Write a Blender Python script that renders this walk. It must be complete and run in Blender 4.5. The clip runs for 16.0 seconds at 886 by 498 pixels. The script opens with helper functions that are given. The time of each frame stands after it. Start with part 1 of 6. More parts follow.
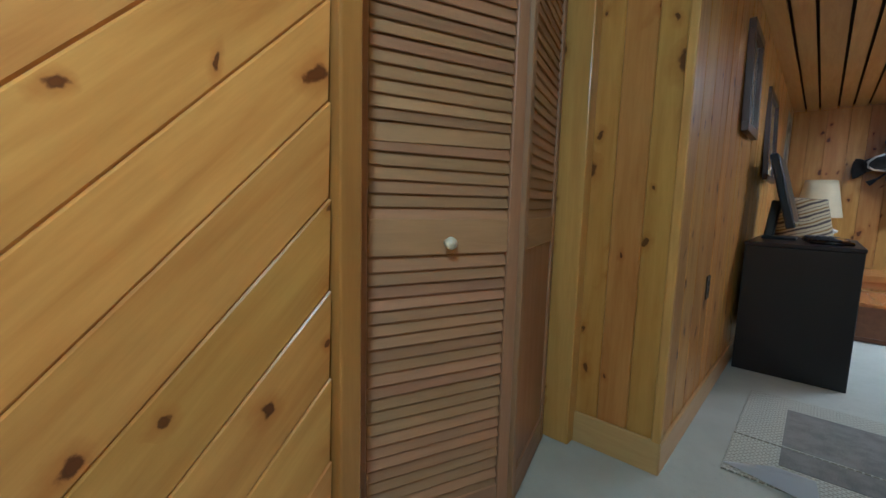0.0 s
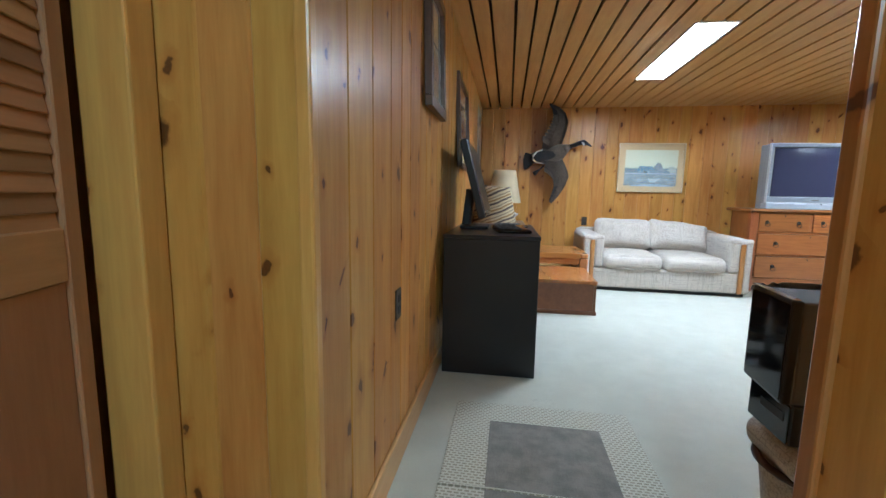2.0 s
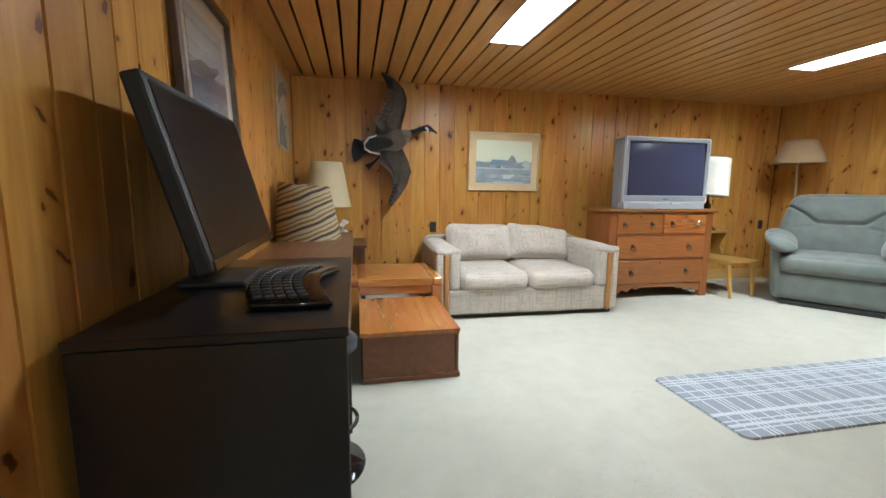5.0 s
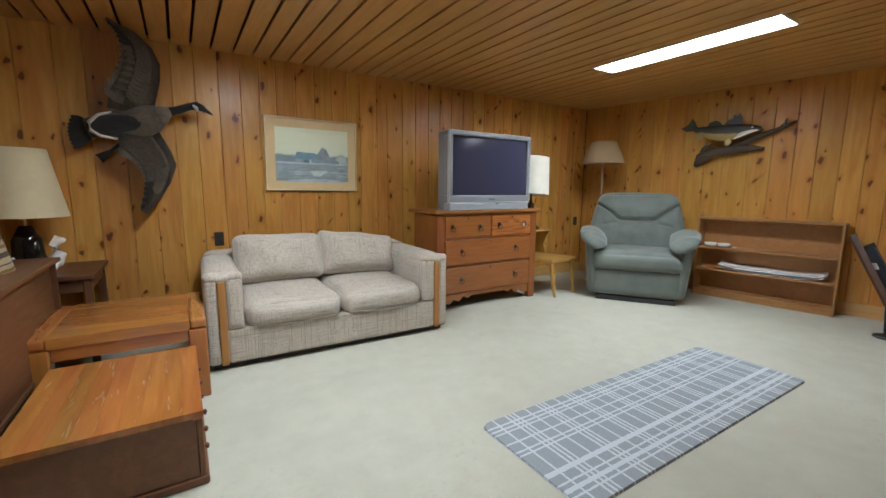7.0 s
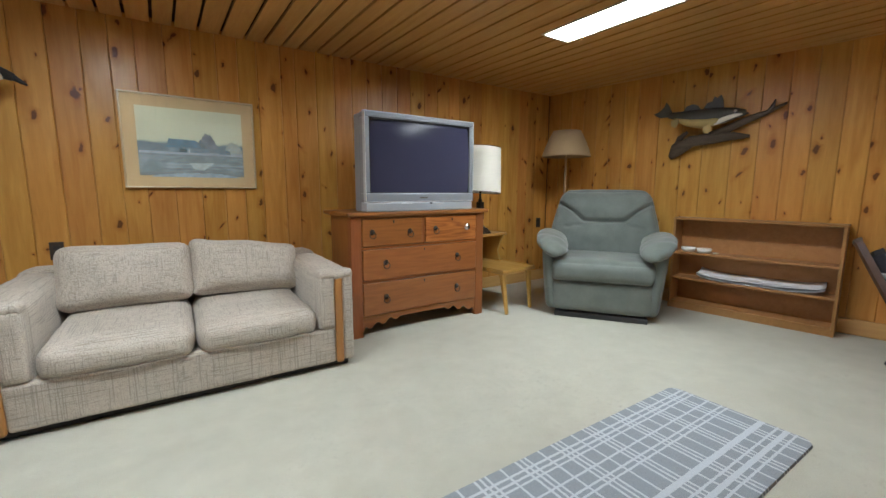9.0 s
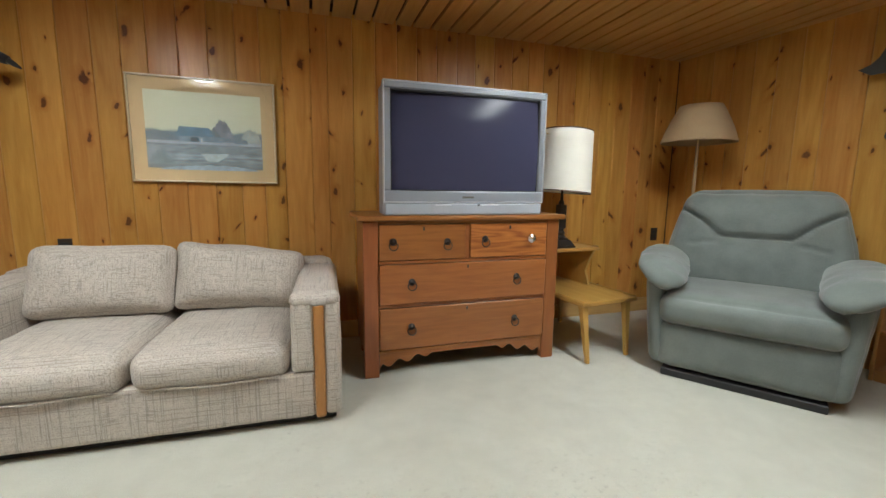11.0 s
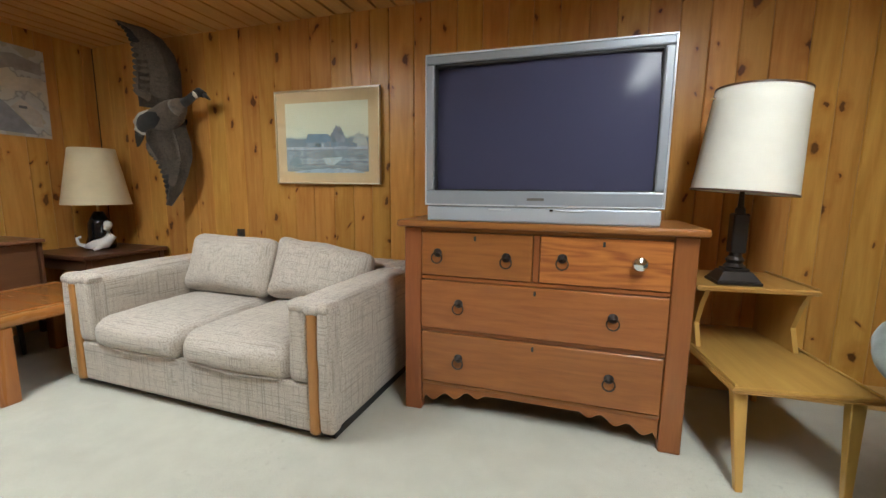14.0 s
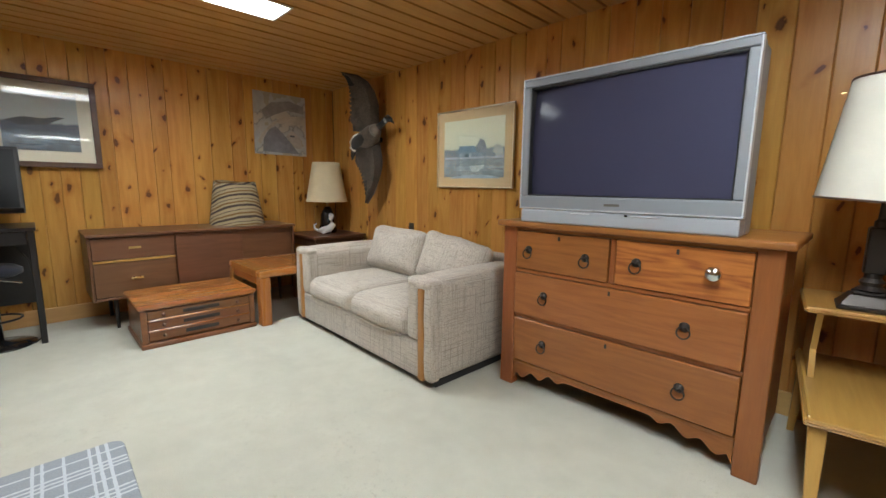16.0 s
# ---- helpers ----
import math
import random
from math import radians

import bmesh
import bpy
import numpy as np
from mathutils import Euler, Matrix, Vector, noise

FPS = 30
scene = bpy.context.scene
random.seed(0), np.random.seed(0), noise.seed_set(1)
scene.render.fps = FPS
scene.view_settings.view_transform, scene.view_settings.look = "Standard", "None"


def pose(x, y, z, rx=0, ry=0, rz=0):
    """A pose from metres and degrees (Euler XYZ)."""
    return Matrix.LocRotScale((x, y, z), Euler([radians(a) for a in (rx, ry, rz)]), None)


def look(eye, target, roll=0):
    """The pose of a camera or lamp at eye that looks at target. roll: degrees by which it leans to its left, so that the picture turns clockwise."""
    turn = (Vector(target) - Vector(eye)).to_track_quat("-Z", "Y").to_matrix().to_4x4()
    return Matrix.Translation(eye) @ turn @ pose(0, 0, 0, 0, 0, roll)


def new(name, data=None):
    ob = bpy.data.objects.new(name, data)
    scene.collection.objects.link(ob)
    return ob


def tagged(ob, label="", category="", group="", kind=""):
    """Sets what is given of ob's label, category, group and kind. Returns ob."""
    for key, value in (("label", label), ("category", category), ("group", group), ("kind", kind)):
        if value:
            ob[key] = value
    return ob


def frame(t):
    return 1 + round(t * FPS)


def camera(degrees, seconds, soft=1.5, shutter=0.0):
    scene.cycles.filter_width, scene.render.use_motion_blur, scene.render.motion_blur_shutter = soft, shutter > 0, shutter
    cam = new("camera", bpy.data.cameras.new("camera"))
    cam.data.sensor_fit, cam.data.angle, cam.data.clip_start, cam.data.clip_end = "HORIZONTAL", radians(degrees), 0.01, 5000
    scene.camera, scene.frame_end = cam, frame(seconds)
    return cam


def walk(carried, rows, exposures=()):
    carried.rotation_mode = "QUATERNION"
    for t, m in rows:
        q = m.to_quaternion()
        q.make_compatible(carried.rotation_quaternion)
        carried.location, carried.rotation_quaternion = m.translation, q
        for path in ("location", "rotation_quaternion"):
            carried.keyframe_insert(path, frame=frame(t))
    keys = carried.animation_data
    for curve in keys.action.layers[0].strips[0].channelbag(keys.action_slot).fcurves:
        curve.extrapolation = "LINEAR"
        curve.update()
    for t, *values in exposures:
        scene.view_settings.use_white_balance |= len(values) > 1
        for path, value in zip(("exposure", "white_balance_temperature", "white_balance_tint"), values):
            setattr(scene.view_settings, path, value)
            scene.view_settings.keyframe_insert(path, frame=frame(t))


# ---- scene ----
cam = camera(93.9, 16.0)
PATH = [
    (0, (0.18, 0.256, 1.026), (-1.155, 1.727, 0.794), 1.6),
    (0.5, (0.16, 0.446, 1.031), (-0.859, 2.15, 0.797), 1.3),
    (1, (0.153, 0.67, 1.036), (-0.619, 2.499, 0.788), 1.4),
    (1.5, (0.156, 0.895, 1.032), (-0.371, 2.809, 0.792), 1.1),
    (2, (0.195, 1.137, 1.051), (-0.107, 3.097, 0.789), 1.0),
    (2.5, (0.252, 1.39, 1.039), (0.077, 3.366, 0.783), 0.9),
    (3, (0.272, 1.68, 1.07), (0.167, 3.658, 0.791), 0.9),
    (5.5, (0.512, 2.732, 1.134), (1.146, 4.608, 0.852), 0.5),
    (6, (0.662, 2.876, 1.145), (1.53, 4.654, 0.858), 0.5),
    (6.5, (0.824, 3.009, 1.144), (1.821, 4.719, 0.86), 0.4),
    (7, (0.984, 3.149, 1.15), (2.042, 4.822, 0.862), 0.4),
    (7.5, (1.121, 3.263, 1.13), (2.232, 4.903, 0.855), 0.4),
    (8, (1.344, 3.354, 1.12), (2.476, 4.98, 0.846), 0.3),
    (8.5, (1.574, 3.418, 1.119), (2.707, 5.043, 0.839), 0.2),
    (11, (2.676, 4.036, 1.1), (3.268, 5.925, 0.814), 0.7),
    (11.5, (2.794, 4.173, 1.084), (3.135, 6.124, 0.802), 0.8),
    (12, (2.988, 4.263, 1.074), (3.137, 6.237, 0.792), 0.6),
    (12.5, (3.164, 4.368, 1.066), (3.16, 6.348, 0.784), 0.6),
    (13, (3.324, 4.451, 1.071), (3.134, 6.421, 0.788), 0.6),
    (13.5, (3.53, 4.494, 1.095), (3.096, 6.425, 0.807), 0.6),
    (14, (3.711, 4.517, 1.094), (3.104, 6.401, 0.809), 0.5),
    (14.5, (3.894, 4.516, 1.11), (3.114, 6.334, 0.816), 0.6),
    (15, (4.054, 4.493, 1.117), (3.088, 6.219, 0.823), 0.6),
    (15.5, (4.213, 4.489, 1.13), (2.985, 6.038, 0.833), 0.6),
    (16, (4.347, 4.454, 1.13), (2.938, 5.842, 0.833), 0.6),
]
EXPOSURES = [(0, 0.86, 4950, 12), (0.5, 0.94, 4820, 12), (1.5, 1.24, 5000, 11), (2.5, 1.45, 5290, 11), (3, 1.47, 5530, 11), (5.5, 0.98, 5920, 13), (7, 0.64, 6000, 13), (9, 0.6, 6080, 13), (11, 0.69, 6280, 14), (16, 0.77, 6270, 14)]
walk(cam, [(t, look(eye, target, roll)) for t, eye, target, roll in PATH], EXPOSURES)

# ---- light ----
world = bpy.data.worlds.new("world")
world.use_nodes = True
world.node_tree.nodes["Background"].inputs[0].default_value = (0.02, 0.02, 0.022, 1)
world.node_tree.nodes["Background"].inputs[1].default_value = 0.2
scene.world = world
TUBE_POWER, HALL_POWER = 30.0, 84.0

# ---- plan ----
LEFT, NORTH, CEIL, SOUTH = -0.20, 7.08, 2.23, 1.905   # wall planes, ceiling underside
EAST_N, EAST_S = (5.79, NORTH), (6.6, SOUTH)         # the east wall runs a little askew
HALL_W, HALL_E, HALL_S = -0.54, 0.742, -2.3


# ---- materials ----
def mat_new(name):
    m = bpy.data.materials.new(name)
    m.use_nodes = True
    nt = m.node_tree
    return m, nt, nt.nodes["Principled BSDF"]


def nd(nt, kind, **kw):
    n = nt.nodes.new(kind)
    for k, v in kw.items():
        if k in n.inputs:
            n.inputs[k].default_value = v
    return n


def lk(nt, a, b):
    nt.links.new(a, b)


def ramp(nt, fac, stops):
    r = nt.nodes.new("ShaderNodeValToRGB")
    el = r.color_ramp.elements
    while len(el) < len(stops):
        el.new(0.5)
    for e, (p, c) in zip(el, stops):
        e.position = p
        e.color = (*c, 1) if len(c) == 3 else c
    lk(nt, fac, r.inputs[0])
    return r.outputs[0]


def mixc(nt, fac, a, b, mode="MIX"):
    m = nt.nodes.new("ShaderNodeMix")
    m.data_type, m.blend_type = "RGBA", mode
    for sock, v in ((m.inputs["Factor"], fac), (m.inputs["A"], a), (m.inputs["B"], b)):
        pass
    fa, aa, bb = m.inputs[0], m.inputs[6], m.inputs[7]
    for sock, v in ((fa, fac), (aa, a), (bb, b)):
        if isinstance(v, (int, float)):
            sock.default_value = v
        elif isinstance(v, tuple):
            sock.default_value = (*v, 1)
        else:
            lk(nt, v, sock)
    return m.outputs[2]


def math_n(nt, op, a, b=0.0):
    m = nt.nodes.new("ShaderNodeMath")
    m.operation = op
    for s, v in zip(m.inputs, (a, b)):
        if isinstance(v, (int, float)):
            s.default_value = v
        else:
            lk(nt, v, s)
    return m.outputs[0]


def local_coords(nt, spread=7.0):
    """Object coordinates, shifted per object so that alike pieces differ."""
    tc = nt.nodes.new("ShaderNodeTexCoord")
    oi = nt.nodes.new("ShaderNodeObjectInfo")
    sc = nt.nodes.new("ShaderNodeVectorMath")
    sc.operation = "SCALE"
    sc.inputs[0].default_value = (3.1 * spread, 1.7 * spread, 5.3 * spread)
    lk(nt, oi.outputs["Random"], sc.inputs["Scale"])
    ad = nt.nodes.new("ShaderNodeVectorMath")
    lk(nt, tc.outputs["Object"], ad.inputs[0])
    lk(nt, sc.outputs[0], ad.inputs[1])
    return ad.outputs[0], oi.outputs["Random"]


def mapped(nt, vec, scale):
    mp = nt.nodes.new("ShaderNodeMapping")
    mp.inputs["Scale"].default_value = scale
    lk(nt, vec, mp.inputs["Vector"])
    return mp.outputs[0]


def bump(nt, bsdf, height, strength, dist=0.01):
    b = nd(nt, "ShaderNodeBump", Strength=strength, Distance=dist)
    lk(nt, height, b.inputs["Height"])
    lk(nt, b.outputs[0], bsdf.inputs["Normal"])


def wood(name, light, dark, axis="z", ring=1.0, rough=0.35, knots=0.0, vary=0.25, coat=0.0, bumpy=0.15, streak=0.5):
    """Wood with the grain along an axis of the piece; knots for pine boards."""
    m, nt, bs = mat_new(name)
    vec, rnd = local_coords(nt)
    st = {"x": (1.2, 14, 14), "y": (14, 1.2, 14), "z": (14, 14, 1.2)}[axis]
    coarse = {"x": (0.5, 5, 5), "y": (5, 0.5, 5), "z": (5, 5, 0.5)}[axis]
    warp = nd(nt, "ShaderNodeTexNoise", Scale=1.0, Detail=3.0, Roughness=0.55)
    lk(nt, mapped(nt, vec, coarse), warp.inputs["Vector"])
    grain = nd(nt, "ShaderNodeTexNoise", Scale=2.2 * ring, Detail=5.0, Roughness=0.65, Distortion=0.8)
    lk(nt, mapped(nt, vec, st), grain.inputs["Vector"])
    fine = nd(nt, "ShaderNodeTexNoise", Scale=9.0 * ring, Detail=2.0, Roughness=0.6)
    lk(nt, mapped(nt, vec, st), fine.inputs["Vector"])
    bands = nd(nt, "ShaderNodeMath")
    bands.operation = "SINE"
    lk(nt, math_n(nt, "MULTIPLY", warp.outputs[0], 42.0 * ring), bands.inputs[0])
    band01 = math_n(nt, "MULTIPLY_ADD", bands.outputs[0], 0.5)
    nt.nodes[-1].inputs[2].default_value = 0.5
    mix = math_n(nt, "ADD", math_n(nt, "MULTIPLY", band01, 0.35 * streak), math_n(nt, "MULTIPLY", grain.outputs[0], 0.75))
    col = ramp(nt, mix, [(0.25, light), (0.62, tuple(0.5 * (a + b) for a, b in zip(light, dark))), (0.9, dark)])
    col = mixc(nt, math_n(nt, "MULTIPLY", fine.outputs[0], 0.35), col, tuple(0.7 * c for c in dark))
    if knots:
        sep = nt.nodes.new("ShaderNodeSeparateXYZ")
        wob = nd(nt, "ShaderNodeTexNoise", Scale=16.0, Detail=3.0)
        lk(nt, vec, wob.inputs["Vector"])
        lk(nt, vec, sep.inputs[0])
        cm = nt.nodes.new("ShaderNodeCombineXYZ")
        lk(nt, math_n(nt, "ADD", math_n(nt, "MULTIPLY", sep.outputs[0], 6.6), math_n(nt, "MULTIPLY", wob.outputs[0], 0.3)), cm.inputs[0])
        lk(nt, math_n(nt, "ADD", math_n(nt, "MULTIPLY", sep.outputs[2], 3.9), math_n(nt, "MULTIPLY", wob.outputs[0], 0.34)), cm.inputs[1])
        vo = nd(nt, "ShaderNodeTexVoronoi", Scale=1.0)
        vo.voronoi_dimensions = "2D"
        lk(nt, cm.outputs[0], vo.inputs["Vector"])
        pick = nt.nodes.new("ShaderNodeSeparateColor")
        lk(nt, vo.outputs["Color"], pick.inputs[0])
        picked = math_n(nt, "GREATER_THAN", pick.outputs[0], 1.0 - knots)
        size = math_n(nt, "MULTIPLY", picked, math_n(nt, "ADD", math_n(nt, "MULTIPLY", math_n(nt, "MULTIPLY", pick.outputs[1], pick.outputs[1]), 0.11), 0.035))
        rel = math_n(nt, "DIVIDE", vo.outputs["Distance"], math_n(nt, "ADD", size, 0.0005))
        # spike knots: long slanted ones, leaning either way by the board
        lean = math_n(nt, "MULTIPLY", math_n(nt, "SUBTRACT", math_n(nt, "MULTIPLY", math_n(nt, "GREATER_THAN", rnd, 0.5), 2.0), 1.0), 0.9)
        cs = nt.nodes.new("ShaderNodeCombineXYZ")
        lk(nt, math_n(nt, "ADD", math_n(nt, "MULTIPLY", sep.outputs[0], 4.4), math_n(nt, "MULTIPLY", wob.outputs[0], 0.45)), cs.inputs[0])
        lk(nt, math_n(nt, "ADD", math_n(nt, "MULTIPLY", math_n(nt, "ADD", sep.outputs[2], math_n(nt, "MULTIPLY", sep.outputs[0], lean)), 7.5), math_n(nt, "MULTIPLY", wob.outputs[0], 0.25)), cs.inputs[1])
        vs = nd(nt, "ShaderNodeTexVoronoi", Scale=1.0)
        vs.voronoi_dimensions = "2D"
        lk(nt, cs.outputs[0], vs.inputs["Vector"])
        pick2 = nt.nodes.new("ShaderNodeSeparateColor")
        lk(nt, vs.outputs["Color"], pick2.inputs[0])
        size2 = math_n(nt, "MULTIPLY", math_n(nt, "GREATER_THAN", pick2.outputs[0], 1.0 - 0.1 * knots), math_n(nt, "ADD", math_n(nt, "MULTIPLY", pick2.outputs[1], 0.09), 0.045))
        rel = math_n(nt, "MINIMUM", rel, math_n(nt, "DIVIDE", vs.outputs["Distance"], math_n(nt, "ADD", size2, 0.0005)))
        # ragged edges, and fibres bending round the knot
        rag = nd(nt, "ShaderNodeTexNoise", Scale=60.0, Detail=3.0, Roughness=0.7)
        lk(nt, vec, rag.inputs["Vector"])
        rel = math_n(nt, "ADD", rel, math_n(nt, "MULTIPLY", math_n(nt, "SUBTRACT", rag.outputs[0], 0.5), 0.9))
        halo = ramp(nt, math_n(nt, "MULTIPLY", rel, 0.25), [(0.2, (1, 1, 1)), (0.75, (0, 0, 0))])
        core = ramp(nt, math_n(nt, "MULTIPLY", rel, 0.5), [(0.28, (1, 1, 1)), (0.58, (0, 0, 0))])
        rim = ramp(nt, math_n(nt, "MULTIPLY", rel, 0.5), [(0.22, (0, 0, 0)), (0.36, (1, 1, 1)), (0.5, (0, 0, 0))])
        col = mixc(nt, math_n(nt, "MULTIPLY", halo, 0.6), col, tuple(a * b for a, b in zip(dark, (0.8, 0.62, 0.5))))
        col = mixc(nt, math_n(nt, "MULTIPLY", core, 0.92), col, (0.11, 0.033, 0.009))
        col = mixc(nt, math_n(nt, "MULTIPLY", rim, 0.6), col, (0.06, 0.02, 0.008))
    if vary:
        hsv = nt.nodes.new("ShaderNodeHueSaturation")
        lk(nt, col, hsv.inputs["Color"])
        lk(nt, math_n(nt, "ADD", math_n(nt, "MULTIPLY", rnd, vary), 1.0 - vary * 0.55), hsv.inputs["Value"])
        lk(nt, math_n(nt, "ADD", math_n(nt, "MULTIPLY", math_n(nt, "FRACT", math_n(nt, "MULTIPLY", rnd, 7.3)), 0.016), 0.492), hsv.inputs["Hue"])
        col = hsv.outputs[0]
    lk(nt, col, bs.inputs["Base Color"])
    lk(nt, math_n(nt, "ADD", math_n(nt, "MULTIPLY", grain.outputs[0], 0.18), rough - 0.09), bs.inputs["Roughness"])
    bs.inputs["Coat Weight"].default_value = coat
    bs.inputs["Coat Roughness"].default_value = 0.22
    bs.inputs["Specular IOR Level"].default_value = 0.24 if knots else 0.45
    bump(nt, bs, math_n(nt, "ADD", grain.outputs[0], math_n(nt, "MULTIPLY", warp.outputs[0], 2.0)), bumpy, 0.004)
    return m


def plain(name, col, rough=0.5, metal=0.0, vary=0.12, scale=18.0, bumpy=0.05, coat=0.0, sub=None):
    """Paint, plastic, metal, ceramics: a colour with soft blotches and fine grain."""
    m, nt, bs = mat_new(name)
    vec, rnd = local_coords(nt, 2.0)
    n1 = nd(nt, "ShaderNodeTexNoise", Scale=scale * 0.25, Detail=4.0, Roughness=0.6)
    n2 = nd(nt, "ShaderNodeTexNoise", Scale=scale * 14, Detail=2.0)
    lk(nt, vec, n1.inputs["Vector"])
    lk(nt, vec, n2.inputs["Vector"])
    f = math_n(nt, "ADD", math_n(nt, "MULTIPLY", n1.outputs[0], 0.7), math_n(nt, "MULTIPLY", n2.outputs[0], 0.3))
    lk(nt, ramp(nt, f, [(0.3, tuple(c * (1 - vary) for c in col)), (0.7, tuple(min(1, c * (1 + vary)) for c in col))]), bs.inputs["Base Color"])
    lk(nt, math_n(nt, "ADD", math_n(nt, "MULTIPLY", n1.outputs[0], 0.16), rough - 0.08), bs.inputs["Roughness"])
    bs.inputs["Metallic"].default_value = metal
    bs.inputs["Coat Weight"].default_value = coat
    if bumpy:
        bump(nt, bs, n2.outputs[0], bumpy, 0.003)
    return m


def cloth(name, a, b, weave=220.0, fleck=0.5, bumpy=0.5, coarse=6.0, sheen=0.2, lines=0.0):
    """Woven or napped cloth: threads both ways, flecks and soft wear."""
    m, nt, bs = mat_new(name)
    tc = nt.nodes.new("ShaderNodeTexCoord")
    vec = tc.outputs["Object"]
    big = nd(nt, "ShaderNodeTexNoise", Scale=coarse, Detail=3.0)
    lk(nt, vec, big.inputs["Vector"])
    parts_ = []
    w = weave
    for s in ((w * 0.12, w, w), (w, w * 0.12, w), (w, w, w * 0.12)):
        n = nd(nt, "ShaderNodeTexNoise", Scale=1.0, Detail=2.0, Roughness=0.6)
        lk(nt, mapped(nt, vec, s), n.inputs["Vector"])
        parts_.append(n.outputs[0])
    thr = math_n(nt, "MULTIPLY", math_n(nt, "ADD", math_n(nt, "ADD", parts_[0], parts_[1]), parts_[2]), 0.3333)
    col = ramp(nt, math_n(nt, "ADD", math_n(nt, "MULTIPLY", thr, fleck), math_n(nt, "MULTIPLY", big.outputs[0], 1 - fleck)), [(0.4, b), (0.58, a)])
    if lines:
        for s in ((3.0, 190, 190), (190, 3.0, 190), (190, 190, 3.0)):
            n = nd(nt, "ShaderNodeTexNoise", Scale=1.0, Detail=1.0)
            lk(nt, mapped(nt, vec, s), n.inputs["Vector"])
            col = mixc(nt, math_n(nt, "MULTIPLY", ramp(nt, n.outputs[0], [(0.57, (0, 0, 0)), (0.66, (1, 1, 1))]), lines), col, tuple(0.5 * c for c in b))
    lk(nt, col, bs.inputs["Base Color"])
    bs.inputs["Roughness"].default_value = 0.92
    bs.inputs["Sheen Weight"].default_value = sheen
    bump(nt, bs, thr, bumpy, 0.004)
    return m


M = {}
PINE_L, PINE_D = (0.68, 0.36, 0.088), (0.46, 0.188, 0.035)
M["pine"] = wood("knotty_pine", PINE_L, PINE_D, "z", 0.9, 0.34, knots=0.6, vary=0.26, coat=0.09, bumpy=0.12, streak=0.75)
M["pine_ceiling"] = wood("pine_ceiling", (0.6, 0.33, 0.1), (0.43, 0.195, 0.05), "y", 0.9, 0.4, vary=0.25, coat=0.15, bumpy=0.15)
M["pine_trim"] = wood("pine_trim", (0.65, 0.36, 0.1), (0.45, 0.2, 0.046), "z", 0.8, 0.36, knots=0.2, coat=0.25)
M["casing"] = wood("honey_casing", (0.52, 0.245, 0.058), (0.35, 0.135, 0.03), "z", 0.8, 0.36, knots=0.2, coat=0.2)
M["pine_base"] = wood("pine_base", (0.68, 0.42, 0.16), (0.52, 0.28, 0.09), "x", 0.8, 0.38, coat=0.2)
M["louver"] = wood("louver_wood", (0.44, 0.245, 0.12), (0.29, 0.15, 0.068), "x", 1.1, 0.45, vary=0.35, bumpy=0.2)
M["louver_v"] = wood("louver_stile", (0.41, 0.22, 0.105), (0.29, 0.14, 0.062), "z", 1.1, 0.45, vary=0.15, bumpy=0.2)
M["dark_gap"] = plain("shadow_board", (0.035, 0.02, 0.01), 0.8)
M["dresser"] = wood("red_oak_stain", (0.39, 0.142, 0.034), (0.2, 0.06, 0.013), "x", 1.7, 0.34, vary=0.14, coat=0.25, bumpy=0.3, streak=0.55)
M["dresser_v"] = wood("red_oak_stain_upright", (0.33, 0.12, 0.032), (0.2, 0.06, 0.014), "z", 1.2, 0.36, vary=0.1, coat=0.15, bumpy=0.2)
M["dresser_bright"] = wood("quartered_oak", (0.56, 0.225, 0.048), (0.24, 0.072, 0.014), "x", 3.0, 0.34, vary=0.05, coat=0.2, streak=1.1)
M["blonde"] = wood("blonde_maple", (0.54, 0.32, 0.08), (0.35, 0.18, 0.037), "y", 0.7, 0.34, vary=0.12, coat=0.35, streak=0.5)
M["blonde_v"] = wood("blonde_maple_leg", (0.6, 0.36, 0.095), (0.48, 0.26, 0.055), "z", 0.7, 0.34, vary=0.1, coat=0.2, streak=0.3)
M["cherry"] = wood("striped_cherry_top", (0.52, 0.21, 0.047), (0.28, 0.085, 0.018), "y", 0.8, 0.25, vary=0.42, coat=0.6, streak=0.9)
M["cherry_side"] = wood("dark_cherry", (0.25, 0.1, 0.034), (0.13, 0.045, 0.015), "y", 0.9, 0.36, vary=0.1, coat=0.2)
M["slab"] = wood("honey_slab", (0.52, 0.22, 0.048), (0.27, 0.085, 0.016), "x", 0.8, 0.24, vary=0.3, coat=0.6, streak=0.9)
M["slab_y"] = wood("honey_slab_end", (0.48, 0.2, 0.045), (0.28, 0.1, 0.02), "y", 0.8, 0.28, vary=0.1, coat=0.5)
M["slab_v"] = wood("honey_slab_leg", (0.5, 0.2, 0.045), (0.3, 0.1, 0.02), "z", 0.8, 0.3, vary=0.2, coat=0.4)
M["walnut"] = wood("walnut_laminate", (0.17, 0.075, 0.035), (0.095, 0.038, 0.018), "y", 1.0, 0.38, vary=0.12, coat=0.1)
M["walnut_x"] = wood("walnut_ends", (0.13, 0.058, 0.028), (0.07, 0.03, 0.014), "x", 1.0, 0.4, vary=0.12)
M["shelf"] = wood("shelf_board", (0.44, 0.23, 0.08), (0.31, 0.145, 0.045), "y", 0.9, 0.42, vary=0.15)
M["oak_post"] = wood("oak_post", (0.5, 0.235, 0.07), (0.34, 0.14, 0.035), "z", 1.0, 0.35, vary=0.1, coat=0.2)
